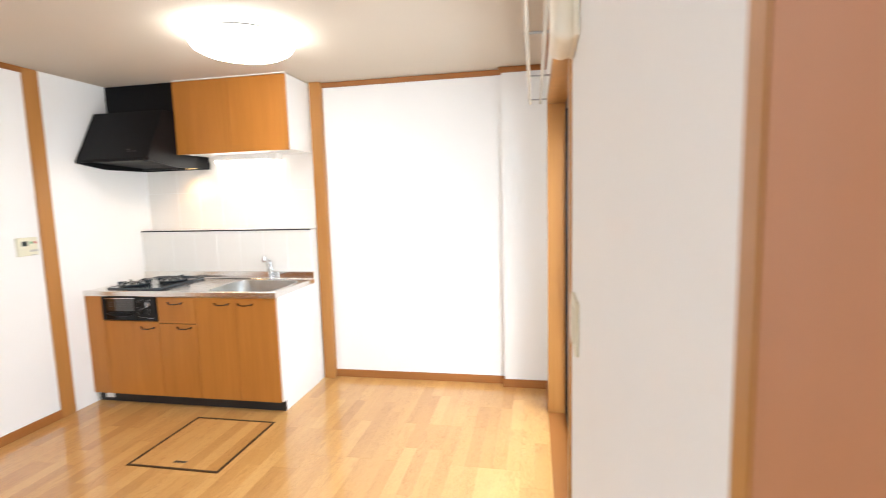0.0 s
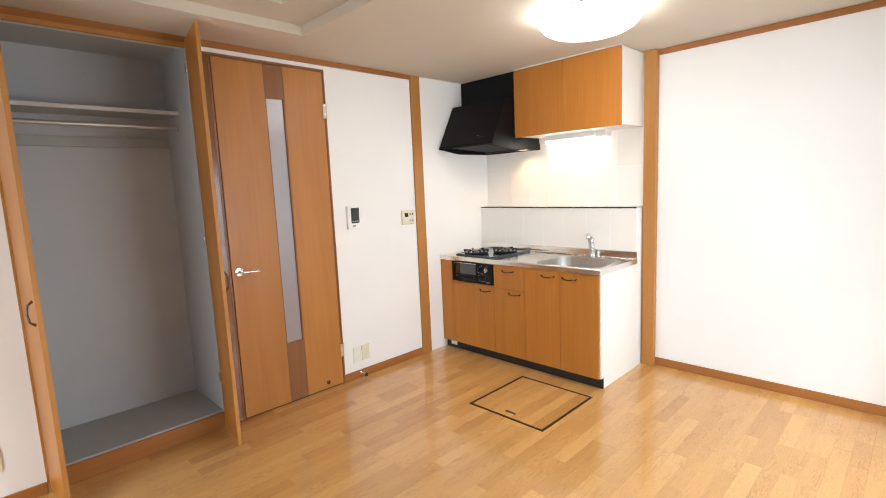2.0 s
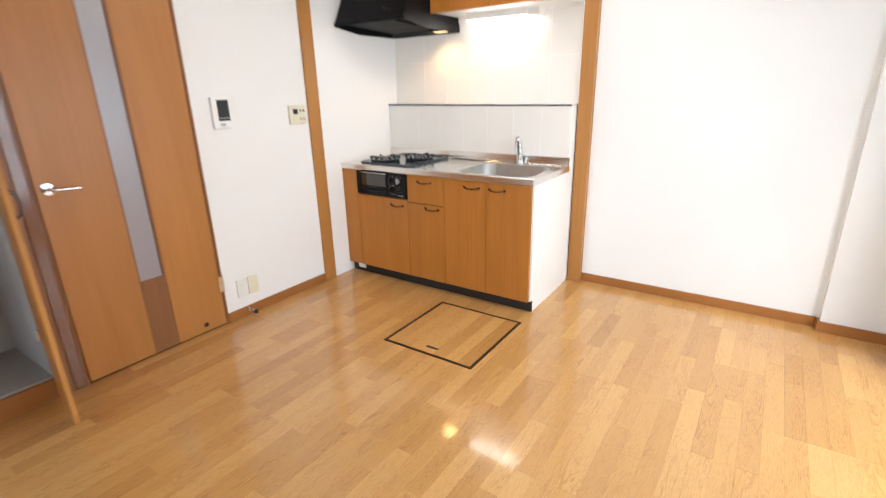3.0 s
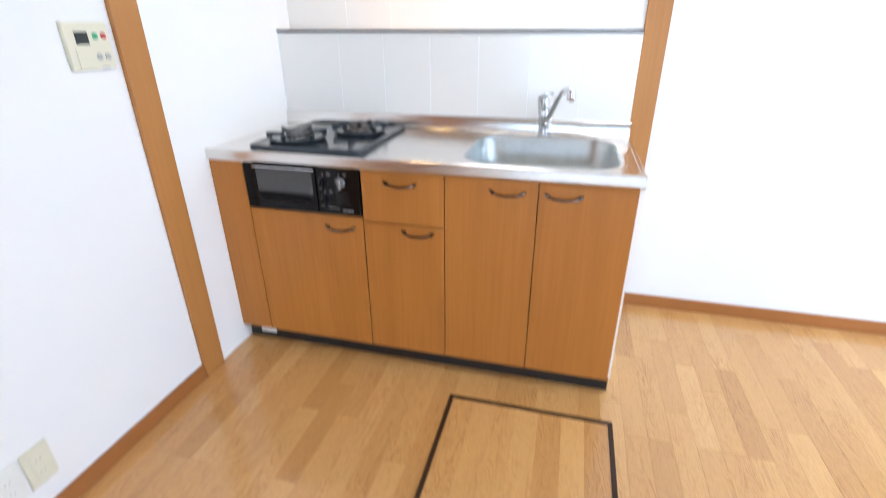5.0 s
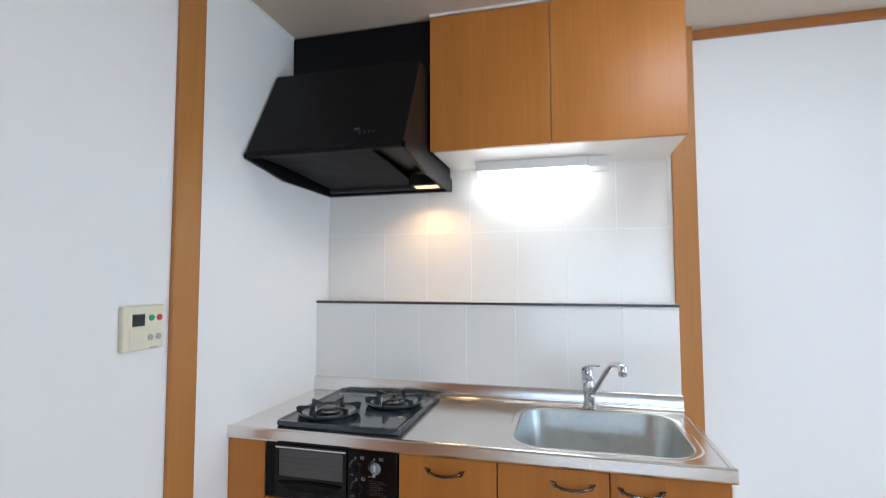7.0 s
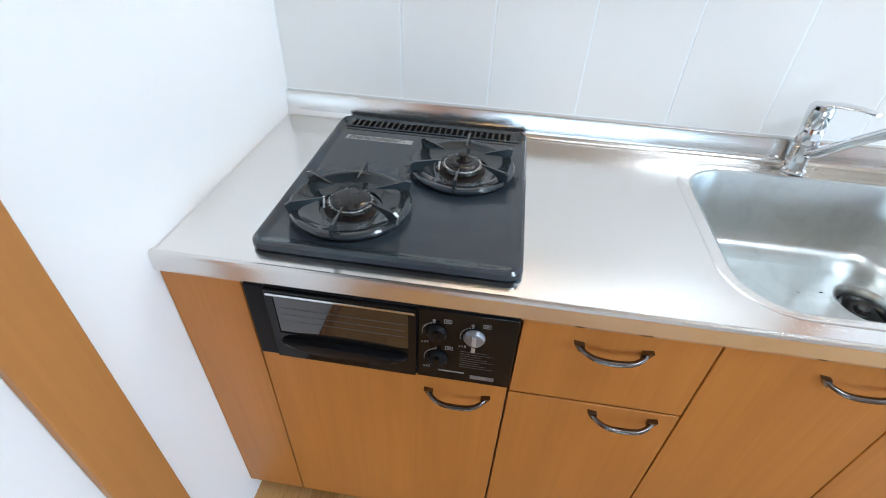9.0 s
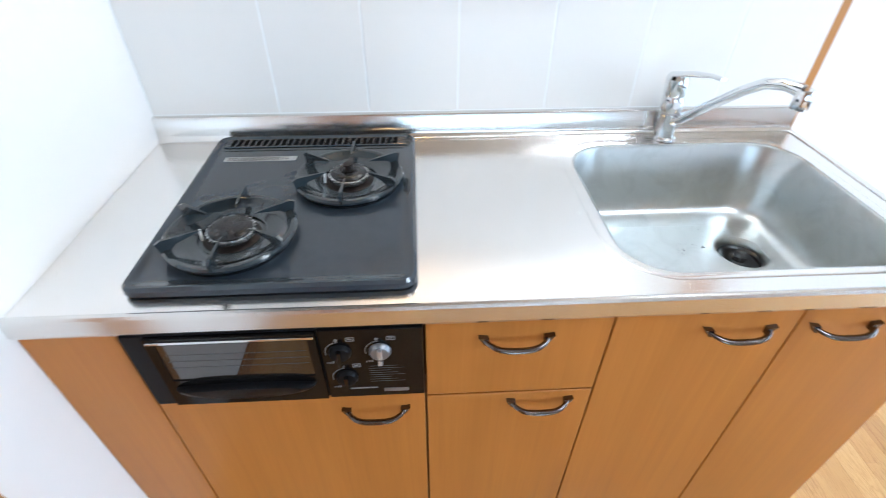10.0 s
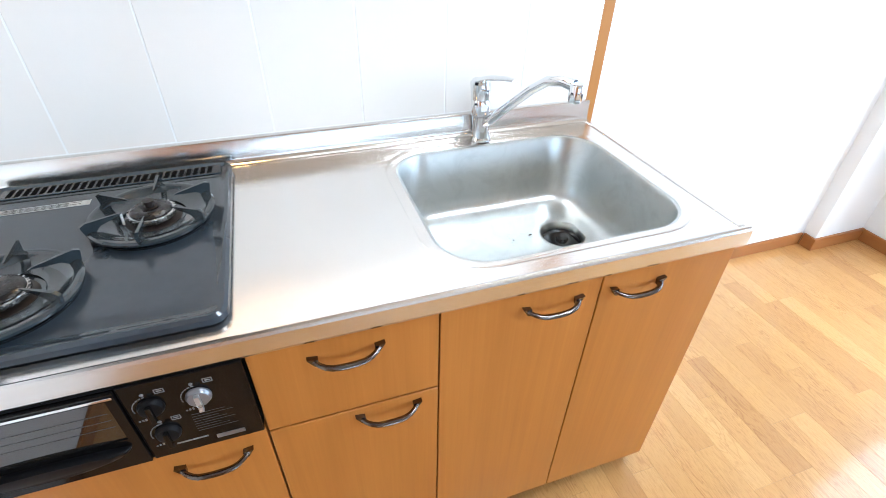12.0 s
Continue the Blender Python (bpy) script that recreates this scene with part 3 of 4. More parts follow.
unit = thing("kitchen_cabinet", (0.77, 0.53, 0), "orange wood-veneer kitchen base cabinet with white side", "kitchen cabinet")
part("side_panel", boxes((1.528, 1.543, FY + 0.019, 0.2925, 0.077, 0.8155), (1.528, 1.543, 0.2925, 0.818, 0.0, 0.8155)), LAMINATE, unit, "white laminate side panel")
part("carcass", boxes((0.006, 0.022, FY + 0.018, 0.80, 0.076, 0.811), (0.022, 1.528, FY + 0.018, 0.80, 0.076, 0.092), (0.022, 1.528, 0.79, 0.80, 0.092, 0.811), (0.604, 0.620, FY + 0.018, 0.79, 0.092, 0.66), (0.912, 0.928, FY + 0.018, 0.79, 0.092, 0.66), (0.022, 0.604, FY + 0.018, FY + 0.03, 0.63, 0.648)), plain("brown_carcass", (0.20, 0.09, 0.03), 0.7), unit, "dark inner carcass")
part("filler_strip", box(0.005, 0.147, FY, FY + 0.018, 0.078, 0.814, 0.001), VENEER, unit)
part("kick_board", box(0.006, 1.542, 0.279, 0.292, 0.0, 0.077), KICK, unit, "black kick board")
part("kick_vent", box(0.062, 0.135, 0.274, 0.279, 0.026, 0.060, 0.002), WHITE_PLASTIC, unit, "white vent plate")
for name, x0, x1, z0, z1, hx, hz in (("door", 0.151, 0.611, 0.078, 0.634, 0.523, 0.593), ("drawer_front", 0.617, 0.916, 0.624, 0.812, 0.762, 0.776),
                                     ("door", 0.617, 0.916, 0.078, 0.619, 0.822, 0.599), ("door", 0.921, 1.228, 0.078, 0.812, 1.131, 0.775), ("door", 1.233, 1.532, 0.078, 0.812, 1.311, 0.775)):
    front = part(name, box(x0 - 0.001, x1 + 0.001, FY, FY + 0.018, z0, z1, 0.0015), VENEER, unit)
    pull(front, hx, hz)

# worktop with the sink hole
SX0, SX1, SY0, SY1, SR = 0.955, 1.478, 0.292, 0.735, 0.095
ctop = thing("worktop", (0.77, 0.53, 0.812), "brushed stainless steel worktop with raised back edge", "worktop")
HX0, HX1, HY0, HY1 = 0.180, 0.585, 0.285, 0.765
hole = rrect(SX0 - 0.004, SX1 + 0.004, SY0 - 0.004, SY1 + 0.004, SR + 0.004, 8)
hob_hole = [(HX0, HY0), (HX1, HY0), (HX1, HY1), (HX0, HY1)]
part("top_sheet", holed([(0.005, 0.240), (1.531, 0.240), (1.531, 0.806), (0.005, 0.806)], [hole, hob_hole], 0.8500), STEEL, ctop)
edge = [(0.229, 0.816), (0.246, 0.816), (0.246, 0.8499), (0.240, 0.8500), (0.238, 0.8545), (0.234, 0.8565), (0.230, 0.8550), (0.2270, 0.8505), (0.2262, 0.822)]
part("front_edge", prism(edge, 0.005, 1.546, "x"), STEEL_BRIGHT, ctop)
part("end_edge", box(1.5312, 1.546, 0.2461, 0.820, 0.816, 0.8525, 0.0015), STEEL, ctop)
cove = [(0.790 + 0.0145 * math.sin(radians(a)), 0.8648 - 0.0145 * math.cos(radians(a))) for a in range(90, -1, -15)]
up = [(0.822, 0.852), (0.822, 0.908), (0.812, 0.908), (0.808, 0.907), (0.806, 0.904)] + cove + [(0.790, 0.8495), (0.806, 0.8495)]
part("upstand", prism(up, 0.005, 1.541, "x"), STEEL_SOFT, ctop, "", True)
rim = [[(a, b, 0.8503) for a, b in rrect(SX0 - 0.026, SX1 + 0.026, SY0 - 0.020, SY1 + 0.030, SR + 0.02, 8)],
       [(a, b, 0.8516) for a, b in rrect(SX0 - 0.022, SX1 + 0.022, SY0 - 0.016, SY1 + 0.026, SR + 0.018, 8)],
       [(a, b, 0.8509) for a, b in rrect(SX0 - 0.014, SX1 + 0.014, SY0 - 0.010, SY1 + 0.012, SR + 0.012, 8)],
       [(a, b, 0.8506) for a, b in rrect(SX0 - 0.0045, SX1 + 0.0045, SY0 - 0.0045, SY1 + 0.0045, SR + 0.0045, 8)]]
part("sink_rim", loft(rim, False, False), STEEL, ctop, "", True)

sink = thing("sink", (1.216, 0.513, 0.66), "deep rounded stainless steel sink bowl", "sink")
levels = ((-0.0045, 0.8502), (0.001, 0.8485), (0.004, 0.843), (0.014, 0.720), (0.020, 0.692), (0.032, 0.677), (0.050, 0.671), (0.075, 0.668))
bowl = loft([[(a, b, z) for a, b in rrect(SX0 + o, SX1 - o, SY0 + o, SY1 - o, max(0.03, SR - o * 0.5), 8)] for o, z in levels], False, False)
DRX, DRY = 1.355, 0.553
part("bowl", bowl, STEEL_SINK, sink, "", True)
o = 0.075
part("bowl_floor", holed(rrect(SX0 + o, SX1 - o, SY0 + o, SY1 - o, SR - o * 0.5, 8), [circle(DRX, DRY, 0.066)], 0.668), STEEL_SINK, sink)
drain = part("drain", lathe([(0.068, 0.6683), (0.064, 0.6692), (0.057, 0.6670), (0.0505, 0.6575), (0.050, 0.640), (0.002, 0.640)], (DRX, DRY, 0), 32, False, True), STEEL_SINK, sink, "steel drain ring", True)
part("drain_cover", lathe([(0.0485, 0.642), (0.0485, 0.650), (0.042, 0.653), (0.016, 0.650), (0.012, 0.656), (0.002, 0.657)], (DRX, DRY, 0), 28), BLACK_GLOSS, drain, "black rubber drain cover", True)
wet = bmesh.new()
rng_wet = random.Random(5)
for k in range(20):
    u = rng_wet.random()
    wx, wy, wr = (DRX - 0.12 + rng_wet.uniform(-0.035, 0.04), DRY + 0.015 + rng_wet.uniform(-0.018, 0.018), rng_wet.uniform(0.002, 0.006)) if k < 12 else (DRX + rng_wet.uniform(-0.07, 0.07), DRY + 0.075 + rng_wet.uniform(-0.008, 0.012), rng_wet.uniform(0.0015, 0.004))
    a0 = u * 6.3
    loops = [[(wx + wr * f * (1 + 0.35 * math.sin(2 * t + a0)) * math.cos(t), wy + wr * f * (1 + 0.3 * math.cos(3 * t + a0)) * math.sin(t), z) for t in [2 * math.pi * j / 14 for j in range(14)]] for f, z in ((1.0, 0.6682), (0.92, 0.6690), (0.6, 0.6696))]
    loft(loops, True, True, wet)
solid("water_drops", wet, WATER, "clear water drops left in the sink", "water drops", kind="stuff", smooth=True)
solid("sink_shell", loft([[(a, b, z) for a, b in rrect(SX0 + o2, SX1 - o2, SY0 + o2, SY1 - o2, 0.08, 6)] for o2, z in ((-0.006, 0.840), (0.0, 0.63), (0.02, 0.62))], False, True), KICK, "dark underside of the sink bowl", "sink underside", smooth=True)

# mixer tap
tap = thing("mixer_tap", (1.203, 0.772, 0.852), "chrome single-lever kitchen mixer tap with long spout", "tap")
part("base", lathe([(0.027, 0.852), (0.027, 0.857), (0.023, 0.861), (0.0215, 0.878)], (1.203, 0.770, 0), 28), CHROME, tap, "", True)
part("body", loft([[(1.203 + dx + r * math.cos(k * math.pi / 14), 0.770 + dy + r * math.sin(k * math.pi / 14), z) for k in range(28)] for r, z, dx, dy in ((0.0215, 0.878, 0, 0), (0.0215, 0.915, -0.002, -0.001), (0.0235, 0.918, -0.002, -0.001), (0.0235, 0.955, -0.006, -0.003), (0.022, 0.958, -0.006, -0.003), (0.0235, 0.962, -0.007, -0.004), (0.025, 0.998, -0.010, -0.006), (0.020, 1.006, -0.010, -0.006))]), CHROME, tap, "", True)
part("lever", tube([(1.188, 0.764, 1.004), (1.203, 0.730, 1.018), (1.218, 0.692, 1.027), (1.230, 0.660, 1.030)], [0.017, 0.014, 0.011, 0.007], 14, 0.45), CHROME, tap, "chrome lever", True)
part("spout", tube([(1.205, 0.760, 0.898), (1.214, 0.735, 0.915), (1.233, 0.685, 0.965), (1.255, 0.630, 1.018), (1.270, 0.592, 1.047), (1.284, 0.560, 1.056), (1.297, 0.532, 1.054)], [0.013, 0.0115, 0.0105, 0.0105, 0.0105, 0.011, 0.012], 14), CHROME, tap, "chrome spout", True)
part("nozzle", lathe([(0.013, 1.060), (0.0155, 1.056), (0.0155, 1.028), (0.0135, 1.023), (0.011, 1.023), (0.010, 1.027)], (1.300, 0.526, 0), 22), CHROME, tap, "chrome aerator", True)
part("joint_ring", lathe([(0.0235, 0.9165), (0.0242, 0.918), (0.0242, 0.921), (0.0235, 0.9225)], (1.201, 0.769, 0), 26, False, False), GREY_PLASTIC, tap, "", True)
part("label", box(1.190, 1.206, 0.7435, 0.7452, 0.934, 0.950), WHITE_PLASTIC, tap, "small pale sticker")

# ---- gas hob ----
GX0, GX1, GY0, GY1 = 0.156, 0.607, 0.267, 0.788
hob = thing("gas_hob", (0.387, 0.527, 0.852), "dark blue-grey enamelled two-burner gas hob", "gas hob")
plate = [[(a, b, z) for a, b in rrect(GX0 + q, GX1 - q, GY0 + q, GY1 - q, r, 6)] for q, z, r in
         ((0.004, 0.8515, 0.022), (0.0, 0.857, 0.026), (0.001, 0.866, 0.025), (0.006, 0.8705, 0.021), (0.012, 0.8705, 0.017), (0.017, 0.8675, 0.014), (0.030, 0.8665, 0.012))]
part("top_plate", loft(plate, True, True), ENAMEL, hob, "", True)
part("vent_panel", box(0.180, 0.585, 0.730, 0.770, 0.8672, 0.8692, 0.001), ENAMEL, hob)
for k in range(27):
    x = 0.193 + k * 0.01400
    part("vent_slot", prism([(x, 0.735), (x + 0.0085, 0.735), (x + 0.0100, 0.765), (x + 0.0015, 0.765)], 0.8690, 0.8698), SLOT, hob)
part("groove", box(0.185, 0.580, 0.7160, 0.7195, 0.8668, 0.8674), KICK, hob)
part("rating_label", box(0.197, 0.350, 0.668, 0.687, 0.8668, 0.8673), SILVER_LABEL, hob, "silver rating label")
for k in range(4):
    part("label_print", box(0.204, 0.204 + 0.11 + 0.02 * (k % 2), 0.6708 + 0.0038 * k, 0.6722 + 0.0038 * k, 0.8673, 0.8676), KICK, hob)


def burner(cx, cy, R, a0, sensor):
    part("drip_pan", lathe([(R - 0.004, 0.8668), (R - 0.003, 0.8705), (R - 0.008, 0.8715), (0.060, 0.8690), (0.048, 0.8688)], (cx, cy, 0), 48, False, False), DARK_ENAMEL, hob, "glossy dark enamel drip pan", True)
    part("burner_base", lathe([(0.050, 0.8670), (0.048, 0.8695), (0.042, 0.870), (0.036, 0.8735), (0.034, 0.8755)], (cx, cy, 0), 36), RUST, hob, "heat-stained burner base", True)
    head = part("burner_ring", lathe([(0.033, 0.8740), (0.0395, 0.8750), (0.0405, 0.8785), (0.0385, 0.8845), (0.031, 0.886)], (cx, cy, 0), 40), BURNER, hob, "worn alloy burner ring", True)
    teeth = bmesh.new()
    for k in range(28):
        t = 2 * math.pi * k / 28
        c, s = math.cos(t), math.sin(t)
        q = [(cx + c * r - s * w, cy + s * r + c * w) for r, w in ((0.036, -0.0020), (0.0414, -0.0016), (0.0414, 0.0016), (0.036, 0.0020))]
        prism(q, 0.8760, 0.8845 - 0.0015 * (k % 3 == 0), "z", teeth)
    part("flame_teeth", teeth, BURNER, head)
    rc_ = 0.0350 if sensor else 0.0365
    part("burner_cap", lathe([(rc_ - 0.003, 0.8850), (rc_ + 0.0005, 0.8865), (rc_ - 0.002, 0.8895), (rc_ - 0.010, 0.8915), (0.018, 0.8921), (0.014, 0.8900 if sensor else 0.8923), (0.006, 0.8895 if sensor else 0.8924)], (cx, cy, 0), 36), CAP_IRON, head, "black burner cap", True)
    if sensor:
        part("sensor", lathe([(0.0125, 0.8895), (0.0125, 0.8925), (0.0075, 0.8935), (0.0070, 0.901), (0.0095, 0.902), (0.0095, 0.9055), (0.001, 0.906)], (cx, cy, 0), 18), RUST, head, "heat-stained sensor", True)
    part("spark_pin", tube([(cx - 0.047, cy - 0.012, 0.870), (cx - 0.0455, cy - 0.0115, 0.892)], 0.0022, 8), WHITE_PLASTIC, head)
    tr = part("trivet", lathe([(R - 0.002, 0.8735), (R + 0.002, 0.8770), (R + 0.0025, 0.8815), (R - 0.001, 0.8848), (R - 0.007, 0.8852), (R - 0.013, 0.8825), (R - 0.022, 0.8780), (R - 0.034, 0.8750), (0.060, 0.8735), (0.056, 0.8722)], (cx, cy, 0), 48, False, False), TRIVET, hob, "blue-grey enamelled trivet dish", True)
    for k in range(6):
        t = radians(a0 + 60 * k)
        c, s = math.cos(t), math.sin(t)
        prof = ((0.044, 0.8985), (0.050, 0.9005), (R - 0.002, 0.9035), (R + 0.007, 0.8990), (R + 0.003, 0.880), (R - 0.010, 0.879), (R - 0.022, 0.890))
        bm = bmesh.new()
        rows = []
        for w in (-1, 1):
            rows.append([bm.verts.new((cx + c * r - s * w * wd, cy + s * r + c * w * wd, z)) for (r, z), wd in zip(prof, (0.0010, 0.0014, 0.0030, 0.0030, 0.0024, 0.0024, 0.0020))])
        bm.faces.new(rows[0])
        bm.faces.new(rows[1])
        for q in range(len(prof)):
            bm.faces.new((rows[0][q], rows[0][(q + 1) % 7], rows[1][(q + 1) % 7], rows[1][q]))
        part("prong", bm, TRIVET, tr)


burner(0.293, 0.400, 0.107, 31, False)
burner(0.474, 0.578, 0.105, 28, True)

# ---- grill oven under the hob ----
grill = thing("grill_oven", (0.397, 0.30, 0.645), "black built-in fish grill with glass door and knobs", "grill oven")
OY = 0.226
part("body", box(0.156, 0.612, OY + 0.004, 0.60, 0.641, 0.8150, 0.002), BLACK, grill)
part("control_panel", box(0.449, 0.612, OY, OY + 0.012, 0.642, 0.814, 0.002), BLACK_GLOSS, grill, "glossy black control panel")
part("side_strip", box(0.156, 0.190, OY + 0.001, OY + 0.012, 0.642, 0.814, 0.002), BLACK, grill)
gd = part("grill_door", boxes((0.192, 0.447, OY - 0.004, OY + 0.012, 0.798, 0.811), (0.192, 0.447, OY - 0.004, OY + 0.012, 0.646, 0.711), (0.192, 0.206, OY - 0.004, OY + 0.012, 0.711, 0.798), (0.434, 0.447, OY - 0.004, OY + 0.012, 0.711, 0.798)), BLACK_GLOSS, grill, "black grill door")
part("glass", box(0.206, 0.434, OY - 0.002, OY + 0.002, 0.711, 0.798), OVEN_GLASS, gd, "smoked glass")
part("trim_line", box(0.196, 0.445, OY - 0.0065, OY - 0.004, 0.8015, 0.8060, 0.0008), CHROME, gd, "bright trim line")
pull_outline = [(0.320 + 0.114 * math.cos(radians(a)), 0.694 + (0.007 if a <= 180 else 0.024) * math.sin(radians(a))) for a in range(0, 360, 12)]
lens = [[(a, OY - 0.004, b) for a, b in pull_outline]] + [[(0.320 + (a - 0.320) * k, OY - 0.004 - d, 0.695 + (b - 0.695) * k) for a, b in pull_outline] for k, d in ((0.985, 0.005), (0.93, 0.010), (0.78, 0.013))]
part("door_pull", loft(lens, True, True), BLACK, gd, "black crescent pull", True)
for zz in (0.742, 0.757, 0.772):
    part("rack_bar", box(0.215, 0.428, OY - 0.0024, OY - 0.0018, zz, zz + 0.0009), FAINT, gd)
for kx, kz, m in ((0.480, 0.763, BLACK), (0.543, 0.763, CHROME), (0.484, 0.699, BLACK)):
    k = turned("knob", lathe([(0.0180, 0), (0.0180, 0.003), (0.0165, 0.005), (0.0150, 0.008), (0.012, 0.009)], (0, 0, 0), 26), BLACK if m is BLACK else KNOB_SILVER, grill, pose(kx, OY, kz, 90, 0, 0), "silver knob" if m is CHROME else "black knob", True)
    bar = part("grip", box(-0.0035, 0.0035, -0.021, 0.013, 0.008, 0.015, 0.001), BLACK_GLOSS if m is BLACK else KNOB_GRIP)
    bar.parent = k
    arc = bmesh.new()
    for j in range(8):
        t0, t1 = radians(95 + 13 * j), radians(104 + 13 * j)
        q = [(kx + r * math.cos(t), kz + r * math.sin(t)) for r, t in ((0.0225, t0), (0.024, t0), (0.024, t1), (0.0225, t1))]
        prism(q, OY - 0.0007, OY, "y", arc)
    part("dial_mark", arc, PRINT, grill)
    part("dial_dot", prism(circle(kx - 0.004, kz + 0.028, 0.0028, 12), OY - 0.0008, OY, "y"), PRINT, grill)
    part("icon", boxes((kx + 0.012, kx + 0.025, OY - 0.0008, OY, kz + 0.0250, kz + 0.0262), (kx + 0.012, kx + 0.025, OY - 0.0008, OY, kz + 0.0325, kz + 0.0337), (kx + 0.012, kx + 0.0132, OY - 0.0008, OY, kz + 0.0262, kz + 0.0325), (kx + 0.0238, kx + 0.025, OY - 0.0008, OY, kz + 0.0262, kz + 0.0325), (kx + 0.015, kx + 0.022, OY - 0.0008, OY, kz + 0.0285, kz + 0.0305)), PRINT, grill)
    part("icon", boxes(*[(kx - 0.024 + 0.0045 * j, kx - 0.0215 + 0.0045 * j, OY - 0.0008, OY, kz - 0.0270, kz - 0.0245 + 0.0012 * j) for j in range(3)]), PRINT, grill)
for k in range(8):
    part("print_line", box(0.522, 0.522 + 0.058 - 0.011 * (k % 3), OY - 0.0006, OY, 0.684 + 0.0058 * k, 0.6846 + 0.0058 * k), FAINT, grill)
part("small_print", box(0.487, 0.532, OY - 0.0006, OY, 0.6655, 0.6685), PRINT, grill)
part("badge", box(0.543, 0.585, OY - 0.0008, OY, 0.655, 0.664), KNOB_SILVER, grill, "silver badge")

# ---- hood, upper cabinets, lamp under them ----
hood = thing("range_hood", (0.31, 0.6, 1.745), "matt black sloped range hood with a warm lamp", "range hood")
part("duct_cover", box(0.006, 0.615, 0.590, 0.932, 2.155, CEIL - 0.002, 0.002), BLACK, hood)
sl = [(0.275, 1.781), (0.275, 1.800), (0.462, 2.155), (0.932, 2.155), (0.932, 1.802), (0.310, 1.802)]
part("canopy", prism(sl, 0.016, 0.612, "x"), BLACK, hood, "sloped canopy")
skirt = bmesh.new()
side = [(0.275, 1.781), (0.275, 1.8015), (0.932, 1.8015), (0.932, 1.744), (0.520, 1.744)]
for x0, x1 in ((0.010, 0.022), (0.608, 0.621)):
    prism(side, x0, x1, "x", skirt)
add_box(skirt, 0.022, 0.608, 0.905, 0.932, 1.744, 1.8015)
add_box(skirt, 0.022, 0.608, 0.268, 0.300, 1.784, 1.8015)
part("skirt", skirt, BLACK, hood)
part("filter_panel", prism([(0.330, 1.792), (0.860, 1.765), (0.860, 1.772), (0.330, 1.799)], 0.060, 0.480, "x"), plain("dark_grey_metal", (0.005, 0.005, 0.006), 0.5, spec=0.08), hood, "dark metal filter panel")
part("oil_rail", box(0.040, 0.590, 0.862, 0.880, 1.752, 1.768, 0.003), plain("rail_grey", (0.05, 0.05, 0.05), 0.35, 0.4), hood)
part("lamp_lens", box(0.485, 0.592, 0.765, 0.835, 1.747, 1.763, 0.003), BULB_GLOW, hood, "warm glowing lamp lens")
part("lamp_bezel", boxes((0.478, 0.485, 0.738, 0.852, 1.7455, 1.79), (0.592, 0.599, 0.738, 0.852, 1.7455, 1.79), (0.485, 0.592, 0.738, 0.765, 1.7455, 1.79), (0.485, 0.592, 0.835, 0.852, 1.7455, 1.79)), BLACK, hood)
for k in range(4):
    turned("button", lathe([(0.0045, 0), (0.0045, 0.003), (0.003, 0.004)], (0, 0, 0), 12), KICK, hood, pose(0.448 + k * 0.017, 0.3001, 1.848, 62, 0, 0))
turned("maker_bar", box(-0.011, 0.011, -0.003, 0.003, 0, 0.0012), FAINT, hood, pose(0.433, 0.3082, 1.864, 62, 0, 0))

wall_unit = thing("wall_cabinet", (1.078, 0.75, 1.835), "orange veneer two-door wall cabinet with cream side", "wall cabinet")
part("carcass", box(0.622, 1.533, 0.580, 0.932, 1.842, 2.372, 0.001), LAMINATE, wall_unit, "cream laminate carcass")
part("door", box(0.622, 1.0765, 0.560, 0.578, 1.836, 2.367, 0.0015), VENEER, wall_unit)
part("door", box(1.0795, 1.533, 0.560, 0.578, 1.836, 2.367, 0.0015), VENEER, wall_unit)

under = thing("under_cabinet_light", (1.06, 0.85, 1.79), "white fluorescent strip light glowing under the cabinet", "strip light")
part("housing", box(0.757, 1.212, 0.790, 0.906, 1.800, 1.842, 0.004), LAMINATE, under, "white opaque housing")
part("diffuser", prism([(0.797, 1.800), (0.799, 1.788), (0.815, 1.773), (0.882, 1.773), (0.898, 1.788), (0.900, 1.800)], 0.765, 1.204, "x"), TUBE_GLOW, under, "glowing diffuser")
part("end_box", box(1.214, 1.296, 0.803, 0.902, 1.797, 1.842, 0.004), LAMINATE, under)

# ---- ceiling lamp ----
lamp = thing("ceiling_lamp", (1.715, -0.215, CEIL), "round white glowing ceiling lamp", "ceiling lamp")
LC = (1.715, -0.215, CEIL)
# base is black to hold the shade of the gap under the ceiling
part("base_plate", lathe([(0.186, -0.0005), (0.186, -0.027)], LC, 56), KICK, lamp, "recessed base coloured black for its shaded gap", True)
part("cover", lathe([(0.187, -0.027), (0.235, -0.028), (0.260, -0.034), (0.268, -0.047), (0.263, -0.066), (0.246, -0.085), (0.214, -0.103), (0.165, -0.116), (0.095, -0.124), (0.002, -0.127)], LC, 64, False, True), LAMP_GLOW, lamp, "glowing white cover", True)

